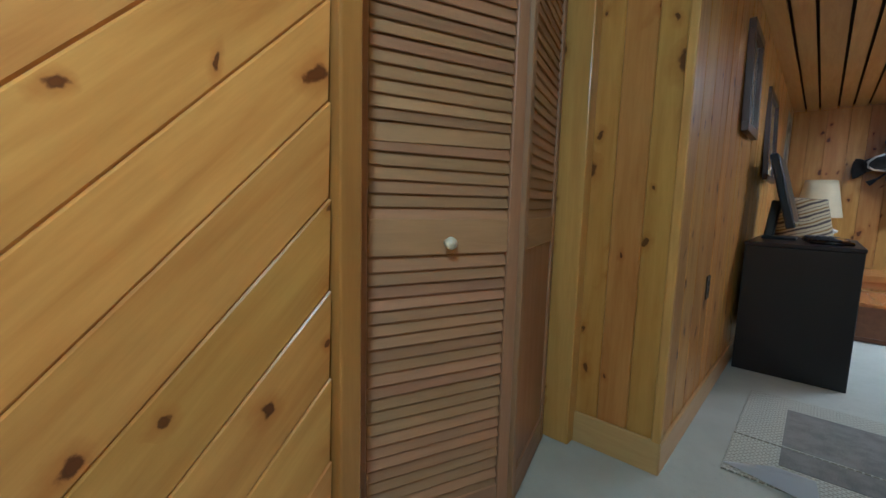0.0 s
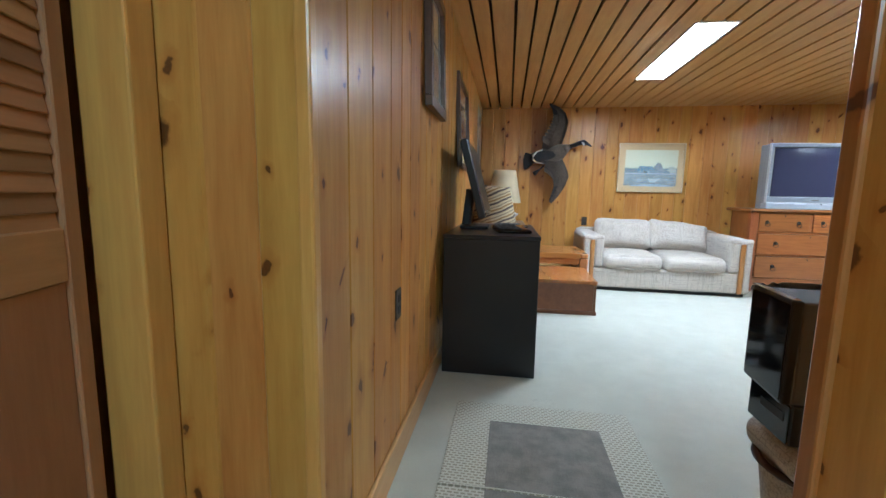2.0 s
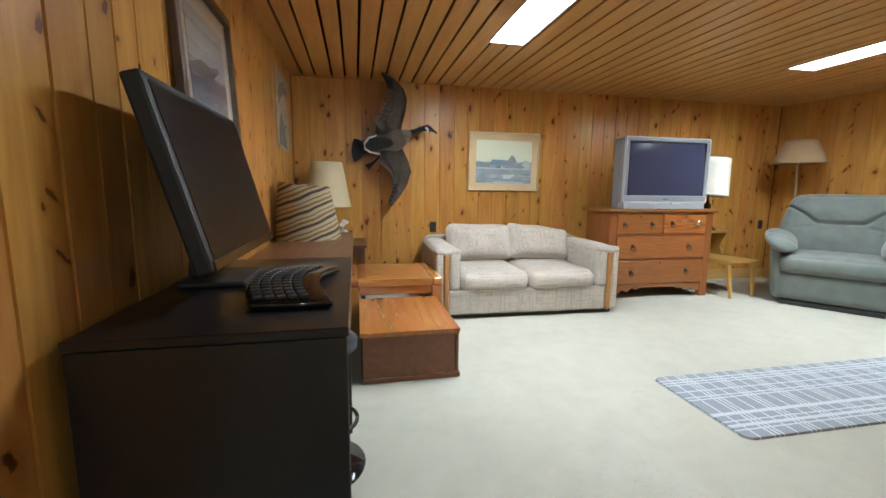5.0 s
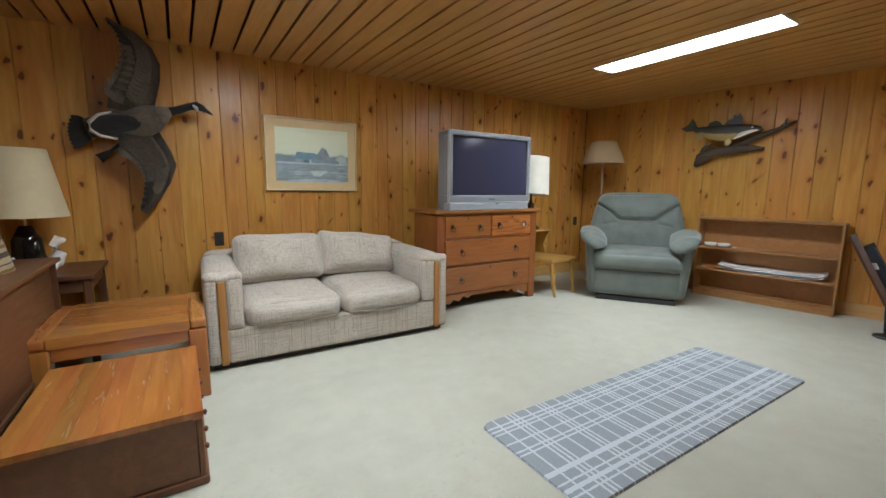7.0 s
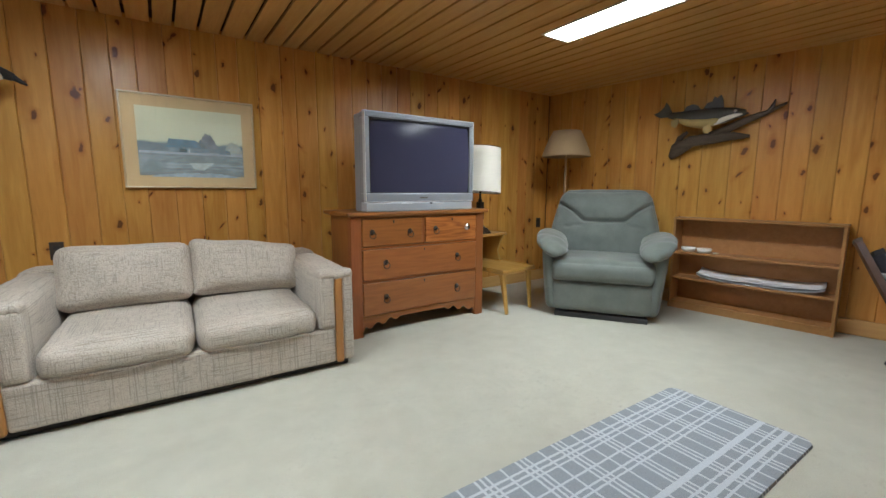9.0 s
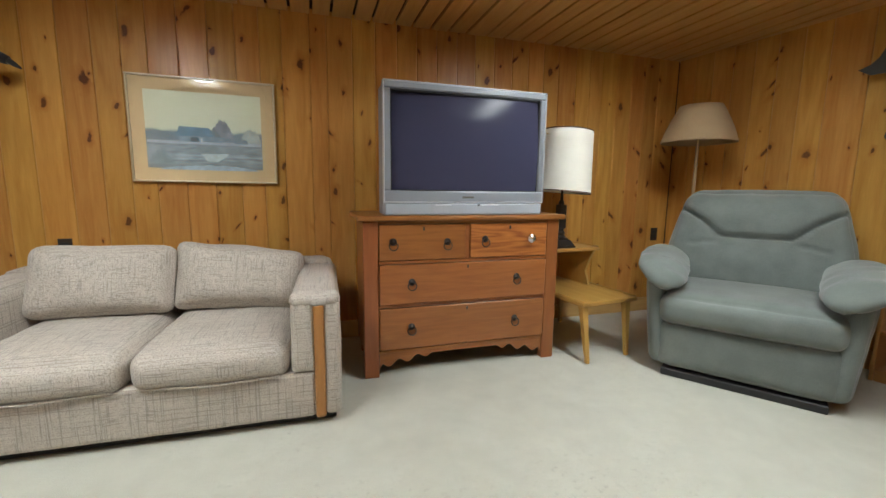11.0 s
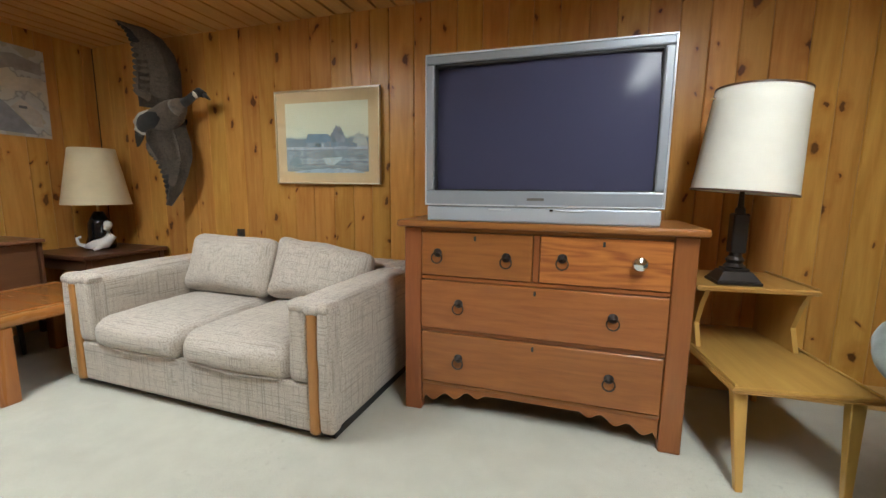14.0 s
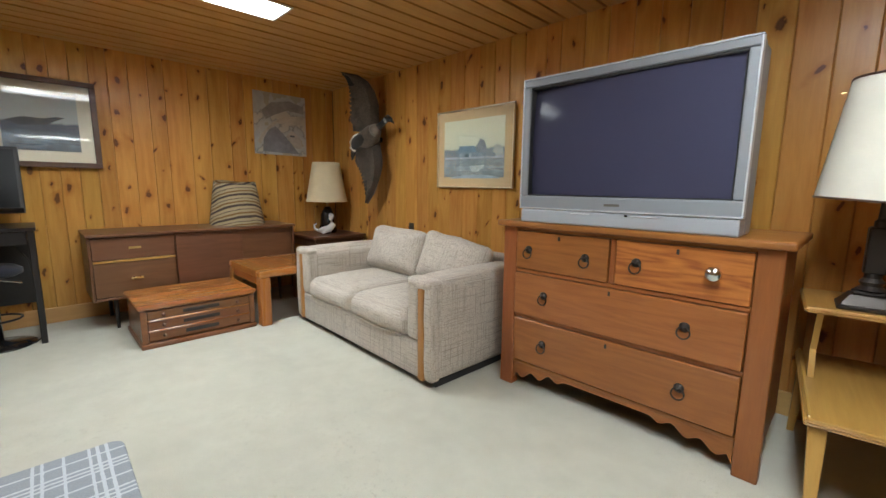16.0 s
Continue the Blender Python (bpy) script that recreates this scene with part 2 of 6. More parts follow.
M["frame_dark"] = wood("frame_dark", (0.12, 0.06, 0.03), (0.06, 0.028, 0.014), "z", 1.2, 0.4, vary=0.1)
M["gun_wood"] = wood("dark_wood", (0.09, 0.042, 0.022), (0.045, 0.02, 0.01), "z", 1.2, 0.4)
M["black"] = plain("black_lacquer", (0.012, 0.011, 0.012), 0.34, coat=0.1)
M["black_matt"] = plain("black_plastic", (0.02, 0.02, 0.021), 0.55)
M["black_gloss"] = plain("black_gloss", (0.008, 0.008, 0.009), 0.08, bumpy=0.0)
M["silver"] = plain("silver_plastic", (0.27, 0.29, 0.32), 0.4, metal=0.2, vary=0.04)
M["silver_light"] = plain("silver_strip", (0.42, 0.45, 0.5), 0.4, metal=0.25, vary=0.04)
M["silver_rim"] = plain("silver_rim", (0.6, 0.63, 0.66), 0.3, metal=0.3, vary=0.03)
m_, nt_, bs_ = mat_new("dull_screen")
bs_.inputs["Base Color"].default_value = (0.05, 0.05, 0.088, 1)
bs_.inputs["Roughness"].default_value = 0.17
bs_.inputs["Specular IOR Level"].default_value = 0.115
M["screen"] = m_
m_, nt_, bs_ = mat_new("monitor_screen")
bs_.inputs["Base Color"].default_value = (0.004, 0.004, 0.005, 1)
bs_.inputs["Roughness"].default_value = 0.3
bs_.inputs["Specular IOR Level"].default_value = 0.16
M["monitor_screen"] = m_
M["grey_case"] = plain("grey_case", (0.125, 0.112, 0.095), 0.72)
M["chrome"] = plain("chrome", (0.75, 0.75, 0.76), 0.15, metal=1.0, vary=0.03)
M["iron"] = plain("dark_iron", (0.05, 0.042, 0.038), 0.4, metal=0.7, vary=0.3)
M["brass"] = plain("brass", (0.6, 0.43, 0.18), 0.3, metal=1.0)
M["gold_frame"] = plain("champagne_frame", (0.55, 0.46, 0.31), 0.36, metal=0.6, vary=0.08)
M["mat_board"] = plain("tan_mat_board", (0.44, 0.31, 0.16), 0.85, vary=0.06)
M["cream_mat"] = plain("cream_mat_board", (0.58, 0.52, 0.4), 0.85, vary=0.05)
M["paper"] = plain("white_paper", (0.75, 0.75, 0.76), 0.8, vary=0.05)
M["white"] = plain("white_glaze", (0.78, 0.77, 0.74), 0.25, vary=0.04, bumpy=0.0)
M["white_paint"] = plain("white_enamel", (0.72, 0.72, 0.7), 0.45, vary=0.03)
M["knob_cream"] = plain("cream_knob", (0.7, 0.62, 0.45), 0.3, vary=0.04)
M["plate"] = plain("brown_plate", (0.035, 0.022, 0.015), 0.4)
M["shade_white"] = plain("white_shade", (0.78, 0.75, 0.66), 0.85, vary=0.05, scale=30, bumpy=0.2)
M["shade_cream"] = plain("cream_shade", (0.66, 0.56, 0.36), 0.85, vary=0.08, scale=30, bumpy=0.2)
M["shade_beige"] = plain("beige_shade", (0.33, 0.225, 0.12), 0.85, vary=0.1, scale=30, bumpy=0.2)
M["sofa"] = cloth("oatmeal_tweed", (0.575, 0.515, 0.445), (0.45, 0.395, 0.333), 190, 0.9, 0.7, lines=0.52)
M["recliner"] = cloth("sage_velour", (0.165, 0.188, 0.172), (0.125, 0.145, 0.132), 300, 0.5, 0.25, 7.0, sheen=0.35)
M["seat_dark"] = cloth("dark_seat", (0.015, 0.017, 0.03), (0.008, 0.009, 0.015), 200, 0.5, 0.3)
M["feather"] = cloth("brown_feathers", (0.125, 0.096, 0.07), (0.06, 0.046, 0.034), 90, 0.6, 0.8, 6.0)
M["feather_dark"] = cloth("black_feathers", (0.02, 0.018, 0.017), (0.008, 0.008, 0.008), 60, 0.6, 0.6, 12.0)
M["feather_pale"] = cloth("pale_feathers", (0.19, 0.15, 0.112), (0.1, 0.08, 0.06), 60, 0.6, 0.6, 12.0)
M["feather_white"] = plain("white_feathers", (0.7, 0.67, 0.6), 0.8)
M["fish_dark"] = plain("fish_back", (0.035, 0.033, 0.026), 0.5, vary=0.5)
M["fish_pale"] = plain("fish_belly", (0.36, 0.27, 0.09), 0.45, vary=0.3)
M["driftwood"] = wood("driftwood", (0.13, 0.095, 0.065), (0.05, 0.035, 0.024), "x", 1.6, 0.8, bumpy=0.8)

# emitting panel
m_, nt_, bs_ = mat_new("lit_diffuser")
bs_.inputs["Base Color"].default_value = (0.85, 0.86, 0.85, 1)
bs_.inputs["Emission Color"].default_value = (0.93, 1.0, 0.96, 1)
bs_.inputs["Emission Strength"].default_value = TUBE_POWER
M["lit"] = m_
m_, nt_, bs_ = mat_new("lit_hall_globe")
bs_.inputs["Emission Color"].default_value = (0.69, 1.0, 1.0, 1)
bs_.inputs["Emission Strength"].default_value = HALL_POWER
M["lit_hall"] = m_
m_, nt_, bs_ = mat_new("picture_glass")
bs_.inputs["Base Color"].default_value = (1, 1, 1, 1)
bs_.inputs["Transmission Weight"].default_value = 1.0
bs_.inputs["Roughness"].default_value = 0.02
bs_.inputs["IOR"].default_value = 1.45
M["glass"] = m_


def carpet_mat():
    m, nt, bs = mat_new("cream_carpet")
    tc = nt.nodes.new("ShaderNodeTexCoord")
    v = tc.outputs["Object"]
    tuft = nd(nt, "ShaderNodeTexNoise", Scale=260.0, Detail=3.0)
    mid = nd(nt, "ShaderNodeTexNoise", Scale=7.0, Detail=5.0, Roughness=0.6)
    big = nd(nt, "ShaderNodeTexNoise", Scale=0.9, Detail=4.0, Roughness=0.6)
    soil = nd(nt, "ShaderNodeTexNoise", Scale=34.0, Detail=4.0, Roughness=0.7)
    for n in (tuft, mid, big, soil):
        lk(nt, v, n.inputs["Vector"])
    f = math_n(nt, "ADD", math_n(nt, "MULTIPLY", tuft.outputs[0], 0.4), math_n(nt, "ADD", math_n(nt, "MULTIPLY", mid.outputs[0], 0.25), math_n(nt, "MULTIPLY", big.outputs[0], 0.35)))
    col = ramp(nt, f, [(0.34, (0.42, 0.41, 0.338)), (0.62, (0.585, 0.575, 0.49))])
    spots = math_n(nt, "MULTIPLY", ramp(nt, soil.outputs[0], [(0.56, (0, 0, 0)), (0.68, (1, 1, 1))]), ramp(nt, big.outputs[0], [(0.5, (0, 0, 0)), (0.64, (1, 1, 1))]))
    col = mixc(nt, math_n(nt, "MULTIPLY", spots, 0.4), col, (0.25, 0.23, 0.19))
    lk(nt, col, bs.inputs["Base Color"])
    bs.inputs["Roughness"].default_value = 0.97
    bs.inputs["Sheen Weight"].default_value = 0.15
    bump(nt, bs, math_n(nt, "ADD", tuft.outputs[0], math_n(nt, "MULTIPLY", mid.outputs[0], 0.6)), 0.6, 0.006)
    return m


M["carpet"] = carpet_mat()


def stripes(nt, coord, freq, lo, hi, shift=0.0):
    """1 where the fraction of coord * freq lies between lo and hi."""
    f = math_n(nt, "FRACT", math_n(nt, "ADD", math_n(nt, "MULTIPLY", coord, freq), shift + 100.0))
    return math_n(nt, "MULTIPLY", math_n(nt, "GREATER_THAN", f, lo), math_n(nt, "LESS_THAN", f, hi))


def plaid_mat():
    m, nt, bs = mat_new("grey_plaid")
    tc = nt.nodes.new("ShaderNodeTexCoord")
    wob = nd(nt, "ShaderNodeTexNoise", Scale=60.0, Detail=2.0)
    lk(nt, tc.outputs["Object"], wob.inputs["Vector"])
    sep = nt.nodes.new("ShaderNodeSeparateXYZ")
    lk(nt, tc.outputs["Object"], sep.inputs[0])
    dx = math_n(nt, "ADD", sep.outputs[0], math_n(nt, "MULTIPLY", wob.outputs[0], 0.006))
    dy = math_n(nt, "ADD", sep.outputs[1], math_n(nt, "MULTIPLY", wob.outputs[0], 0.006))
    lines = stripes(nt, dx, 4.7, 0.0, 0.055)
    for lo, hi in ((0.13, 0.18), (0.25, 0.3), (0.62, 0.67)):
        lines = math_n(nt, "MAXIMUM", lines, stripes(nt, dx, 4.7, lo, hi))
    # lines along the runner, far edge to near edge
    for at, half in ((0.262, 0.006), (0.232, 0.006), (0.205, 0.005), (0.125, 0.005), (0.062, 0.005), (0.035, 0.005), (-0.115, 0.013), (-0.178, 0.005), (-0.215, 0.011), (-0.25, 0.005)):
        lines = math_n(nt, "MAXIMUM", lines, math_n(nt, "LESS_THAN", math_n(nt, "ABSOLUTE", math_n(nt, "SUBTRACT", dy, at)), half))
    tuft = nd(nt, "ShaderNodeTexNoise", Scale=300.0, Detail=2.0)
    lk(nt, tc.outputs["Object"], tuft.inputs["Vector"])
    base = ramp(nt, tuft.outputs[0], [(0.3, (0.25, 0.275, 0.31)), (0.7, (0.34, 0.375, 0.42))])
    pale = ramp(nt, tuft.outputs[0], [(0.3, (0.5, 0.54, 0.59)), (0.7, (0.62, 0.66, 0.7))])
    lk(nt, mixc(nt, lines, base, pale), bs.inputs["Base Color"])
    bs.inputs["Roughness"].default_value = 0.95
    bump(nt, bs, math_n(nt, "ADD", tuft.outputs[0], math_n(nt, "MULTIPLY", lines, 0.8)), 0.6, 0.004)
    return m


M["plaid"] = plaid_mat()


def fret_mat():
    """Beige mat border with a small light fretwork."""
    m, nt, bs = mat_new("fret_border")
    tc = nt.nodes.new("ShaderNodeTexCoord")
    sep = nt.nodes.new("ShaderNodeSeparateXYZ")
    lk(nt, tc.outputs["Object"], sep.inputs[0])
    br = nd(nt, "ShaderNodeTexBrick", Scale=1.0)
    br.inputs["Color1"].default_value = (0.31, 0.29, 0.22, 1)
    br.inputs["Color2"].default_value = (0.38, 0.355, 0.28, 1)
    br.inputs["Mortar"].default_value = (0.6, 0.58, 0.49, 1)
    br.inputs["Mortar Size"].default_value = 0.0035
    br.inputs["Brick Width"].default_value = 0.024
    br.inputs["Row Height"].default_value = 0.015
    lk(nt, tc.outputs["Object"], br.inputs["Vector"])
    lk(nt, br.outputs[0], bs.inputs["Base Color"])
    bs.inputs["Roughness"].default_value = 0.95
    n = nd(nt, "ShaderNodeTexNoise", Scale=320.0)
    lk(nt, tc.outputs["Object"], n.inputs["Vector"])
    bump(nt, bs, n.outputs[0], 0.5, 0.004)
    return m


M["fret"] = fret_mat()
M["mat_grey"] = cloth("grey_mat_field", (0.24, 0.22, 0.19), (0.15, 0.14, 0.12), 260, 0.5, 0.5, 14.0)


def striped_shade_mat():
    m, nt, bs = mat_new("striped_cloth")
    tc = nt.nodes.new("ShaderNodeTexCoord")
    sep = nt.nodes.new("ShaderNodeSeparateXYZ")
    lk(nt, tc.outputs["Object"], sep.inputs[0])
    n = nd(nt, "ShaderNodeTexNoise", Scale=7.0, Detail=1.0)
    lk(nt, tc.outputs["Object"], n.inputs["Vector"])
    co = math_n(nt, "ADD", math_n(nt, "ADD", sep.outputs[2], math_n(nt, "ADD", math_n(nt, "MULTIPLY", sep.outputs[1], -0.03), math_n(nt, "MULTIPLY", sep.outputs[0], -0.4))), math_n(nt, "MULTIPLY", n.outputs[0], 0.03))
    a = stripes(nt, co, 9.0, 0.0, 0.2)
    b = stripes(nt, co, 9.0, 0.36, 0.5)
    c = stripes(nt, co, 9.0, 0.7, 0.76)
    col = mixc(nt, a, (0.33, 0.26, 0.155), (0.06, 0.042, 0.033))
    col = mixc(nt, b, col, (0.17, 0.095, 0.025))
    col = mixc(nt, c, col, (0.07, 0.05, 0.04))
    lk(nt, col, bs.inputs["Base Color"])
    bs.inputs["Roughness"].default_value = 0.9
    w = nd(nt, "ShaderNodeTexNoise", Scale=260.0)
    lk(nt, tc.outputs["Object"], w.inputs["Vector"])
    bump(nt, bs, w.outputs[0], 0.4, 0.003)
    return m


M["striped"] = striped_shade_mat()


def painting_mat(name, sky, far, water, seed, dusk=0.0):
    """A washy watercolour: sky, a band of trees and sheds, water and reeds."""
    m, nt, bs = mat_new(name)
    tc = nt.nodes.new("ShaderNodeTexCoord")
    sep = nt.nodes.new("ShaderNodeSeparateXYZ")
    lk(nt, tc.outputs["Generated"], sep.inputs[0])
    x, z = sep.outputs[0], sep.outputs[2]
    n = nd(nt, "ShaderNodeTexNoise", Scale=5.0, Detail=6.0, Roughness=0.65)
    n.noise_dimensions = "4D"
    n.inputs["W"].default_value = seed
    lk(nt, tc.outputs["Generated"], n.inputs["Vector"])
    reeds = nd(nt, "ShaderNodeTexNoise", Scale=1.0, Detail=4.0)
    lk(nt, mapped(nt, tc.outputs["Generated"], (6, 1, 26)), reeds.inputs["Vector"])
    zz = math_n(nt, "ADD", z, math_n(nt, "MULTIPLY", math_n(nt, "SUBTRACT", n.outputs[0], 0.5), 0.16))
    col = ramp(nt, zz, [(0.0, tuple(0.55 * c for c in water)), (0.16, water), (0.3, tuple(0.75 * c for c in water)), (0.36, far), (0.47, far), (0.53, sky), (1.0, tuple(min(1, 1.06 * c) for c in sky))])
    nt.nodes[-1].color_ramp.interpolation = "EASE"
    below = math_n(nt, "LESS_THAN", z, 0.36)
    col = mixc(nt, math_n(nt, "MULTIPLY", below, ramp(nt, reeds.outputs[0], [(0.4, (0, 0, 0)), (0.68, (1, 1, 1))])), col, tuple(0.5 * c + 0.05 for c in far))
    cx = math_n(nt, "SUBTRACT", x, 0.64)
    cz = math_n(nt, "SUBTRACT", z, 0.58)
    crown = math_n(nt, "ADD", math_n(nt, "MULTIPLY", cx, cx), math_n(nt, "MULTIPLY", cz, cz))
    crown = math_n(nt, "ADD", crown, math_n(nt, "MULTIPLY", math_n(nt, "SUBTRACT", n.outputs[0], 0.5), 0.06))
    col = mixc(nt, math_n(nt, "MULTIPLY", math_n(nt, "LESS_THAN", crown, 0.0), 0.4), col, tuple(0.8 * c for c in far))
    lk(nt, col, bs.inputs["Base Color"])
    bs.inputs["Roughness"].default_value = 0.8
    return m


M["painting"] = painting_mat("marsh_watercolour", (0.47, 0.47, 0.34), (0.13, 0.17, 0.19), (0.26, 0.31, 0.32), 1.0)
M["print_loon"] = painting_mat("dusky_print", (0.34, 0.35, 0.33), (0.07, 0.085, 0.11), (0.2, 0.24, 0.27), 4.0)
M["print_small"] = painting_mat("small_print", (0.5, 0.45, 0.33), (0.24, 0.2, 0.13), (0.42, 0.38, 0.28), 8.0)


def chart_mat():
    m, nt, bs = mat_new("lake_chart")
    tc = nt.nodes.new("ShaderNodeTexCoord")
    n = nd(nt, "ShaderNodeTexNoise", Scale=2.6, Detail=3.0, Roughness=0.5)
    lk(nt, tc.outputs["Generated"], n.inputs["Vector"])
    f = nd(nt, "ShaderNodeTexNoise", Scale=26.0, Detail=3.0)
    lk(nt, tc.outputs["Generated"], f.inputs["Vector"])
    col = ramp(nt, n.outputs[0], [(0.42, (0.52, 0.48, 0.4)), (0.45, (0.25, 0.25, 0.24)), (0.46, (0.42, 0.42, 0.4)), (0.58, (0.5, 0.5, 0.47)), (0.6, (0.42, 0.38, 0.28))])
    col = mixc(nt, math_n(nt, "MULTIPLY", ramp(nt, f.outputs[0], [(0.6, (0, 0, 0)), (0.7, (1, 1, 1))]), 0.25), col, (0.2, 0.2, 0.2))
    lk(nt, col, bs.inputs["Base Color"])
    bs.inputs["Roughness"].default_value = 0.6
    return m


M["chart"] = chart_mat()


# ---- mesh helpers ----
def bx(x0, y0, z0, x1, y1, z1, bev=0.004, seg=1):
    bm = bmesh.new()
    bmesh.ops.create_cube(bm, size=1.0)
    for v in bm.verts:
        v.co = Vector(((x0 + x1) / 2 + v.co.x * (x1 - x0), (y0 + y1) / 2 + v.co.y * (y1 - y0), (z0 + z1) / 2 + v.co.z * (z1 - z0)))
    if bev:
        b = min(bev, 0.45 * min(abs(x1 - x0), abs(y1 - y0), abs(z1 - z0)))
        bmesh.ops.bevel(bm, geom=bm.edges[:], offset=b, segments=seg, affect="EDGES", profile=0.5)
    return bm


def join(*bms):
    out = bms[0]
    for b in bms[1:]:
        me = bpy.data.meshes.new("tmp")
        b.to_mesh(me)
        out.from_mesh(me)
        bpy.data.meshes.remove(me)
        b.free()
    return out


def moved(bm, m):
    bm.transform(m)
    return bm


def rod(p0, p1, r0, r1=None, n=12):
    r1 = r0 if r1 is None else r1
    p0, p1 = Vector(p0), Vector(p1)
    bm = bmesh.new()
    bmesh.ops.create_cone(bm, cap_ends=True, segments=n, radius1=r0, radius2=r1, depth=(p1 - p0).length)
    bm.transform(Matrix.Translation((p0 + p1) / 2) @ (p1 - p0).to_track_quat("Z", "Y").to_matrix().to_4x4())
    return bm


def lathe(prof, n=32, cap=True):
    bm = bmesh.new()
    rings = [[bm.verts.new((r * math.cos(2 * math.pi * i / n), r * math.sin(2 * math.pi * i / n), z)) for i in range(n)] for r, z in prof]
    for a, b in zip(rings, rings[1:]):
        for i in range(n):
            bm.faces.new((a[i], a[(i + 1) % n], b[(i + 1) % n], b[i]))
    if cap:
        bm.faces.new(rings[0][::-1])
        bm.faces.new(rings[-1])
    bmesh.ops.recalc_face_normals(bm, faces=bm.faces[:])
    return bm


def taper(x0, y0, z0, x1, y1, z1, fx, fy, bev=0.003):
    """A leg: a box whose foot (z0) is scaled by fx, fy about its middle."""
    bm = bx(x0, y0, z0, x1, y1, z1, bev)
    cx, cy = (x0 + x1) / 2, (y0 + y1) / 2
    for v in bm.verts:
        k = (z1 - v.co.z) / (z1 - z0)
        v.co.x = cx + (v.co.x - cx) * (1 + (fx - 1) * k)
        v.co.y = cy + (v.co.y - cy) * (1 + (fy - 1) * k)
    return bm


def puff(x0, y0, z0, x1, y1, z1, r=0.04, top=0.0, front=0.0, cuts=9, rough=0.004, seed=0.0):
    """A cushion: a rounded box that swells on top and in front, with soft uneven cloth."""
    bm = bmesh.new()
    bmesh.ops.create_cube(bm, size=2.0)
    bmesh.ops.subdivide_edges(bm, edges=bm.edges[:], cuts=cuts, use_grid_fill=True)
    h = Vector(((x1 - x0) / 2, (y1 - y0) / 2, (z1 - z0) / 2))
    c = Vector(((x1 + x0) / 2, (y1 + y0) / 2, (z1 + z0) / 2))
    r = min(r, 0.98 * min(h))
    for v in bm.verts:
        u = v.co.copy()
        s = Vector([math.copysign(1 - (1 - abs(k)) ** 1.6, k) for k in u])
        p = Vector([s[i] * h[i] for i in range(3)])
        q = Vector([max(-h[i] + r, min(h[i] - r, p[i])) for i in range(3)])
        d = p - q
        if d.length > 1e-6:
            p = q + d.normalized() * min(r, d.length * 1.0) if d.length > r else q + d
        sw = (1 - u.x * u.x) * (1 - u.y * u.y)
        p.z += top * sw * (1 if u.z > 0 else 0.15 * -1)
        if u.y < 0:
            p.y -= front * (1 - u.x * u.x) * (1 - u.z * u.z)
        if rough:
            k = noise.noise_vector((p + c) * 9 + Vector((seed, seed, 0)))
            p += k * rough
        v.co = p + c
    return bm


def sweep(points, radii, n=10):
    """A tube through points, with a radius (or a pair) at each."""
    bm = bmesh.new()
    rings = []
    for i, p in enumerate(points):
        p = Vector(p)
        t = (Vector(points[min(i + 1, len(points) - 1)]) - Vector(points[max(i - 1, 0)])).normalized()
        q = t.to_track_quat("Z", "Y")
        ra, rb = radii[i] if isinstance(radii[i], tuple) else (radii[i], radii[i])
        rings.append([bm.verts.new(p + q @ Vector((ra * math.cos(2 * math.pi * k / n), rb * math.sin(2 * math.pi * k / n), 0))) for k in range(n)])
    for a, b in zip(rings, rings[1:]):
        for k in range(n):
            bm.faces.new((a[k], a[(k + 1) % n], b[(k + 1) % n], b[k]))
    bm.faces.new(rings[0][::-1])
    bm.faces.new(rings[-1])
    bmesh.ops.recalc_face_normals(bm, faces=bm.faces[:])
    return bm


def slab(outline, y0, y1, bev=0.0):
    """A flat piece cut to an outline in x and z, from y0 to y1."""
    bm = bmesh.new()
    f = bm.faces.new([bm.verts.new((x, y0, z)) for x, z in outline])
    ext = bmesh.ops.extrude_face_region(bm, geom=[f])
    for g in ext["geom"]:
        if isinstance(g, bmesh.types.BMVert):
            g.co.y = y1
    bmesh.ops.recalc_face_normals(bm, faces=bm.faces[:])
    if bev:
        bmesh.ops.bevel(bm, geom=bm.edges[:], offset=bev, segments=2, affect="EDGES")
    return bm


def ring_bm(radius, wire, n=20):
    pts = [(radius * math.cos(a), 0, radius * math.sin(a)) for a in [2 * math.pi * i / n for i in range(n)]]
    return sweep(pts + pts[:1], [wire] * (n + 1), 6)


def part(name, bm, material, parent, label="", smooth=False, m=None):
    me = bpy.data.meshes.new(name)
    if smooth:
        for f in bm.faces:
            f.smooth = True
    bm.to_mesh(me)
    bm.free()
    me.materials.append(material)
    ob = new(name, me)
    ob.parent = parent
    if m is not None:
        ob.matrix_basis = m
    if label:
        tagged(ob, label)
    return ob


def thing(name, label, category, x=0, y=0, z=0, rz=0, group="", rx=0, ry=0):
    ob = new(name)
    ob.empty_display_size = 0.1
    ob.matrix_basis = pose(x, y, z, rx, ry, rz)
    return tagged(ob, label, category, group)


def solid(name, bm, material, label, category, kind="", smooth=False, m=None, group=""):
    ob = part(name, bm, material, None, "", smooth, m)
    return tagged(ob, label, category, group, kind)


# ---- structure ----
floor = solid("floor", bx(-1.6, -2.5, -0.1, 7.2, 7.4, 0, 0), M["carpet"], "cream wall-to-wall carpet with faint soiling", "carpet", "structure")

# walls: a dark backing board each; the planks come last in the file
east_dir = Vector((EAST_S[0] - EAST_N[0], EAST_S[1] - EAST_N[1], 0))
EAST_LEN, EAST_ANG = east_dir.length, math.degrees(math.atan2(east_dir.y, east_dir.x))


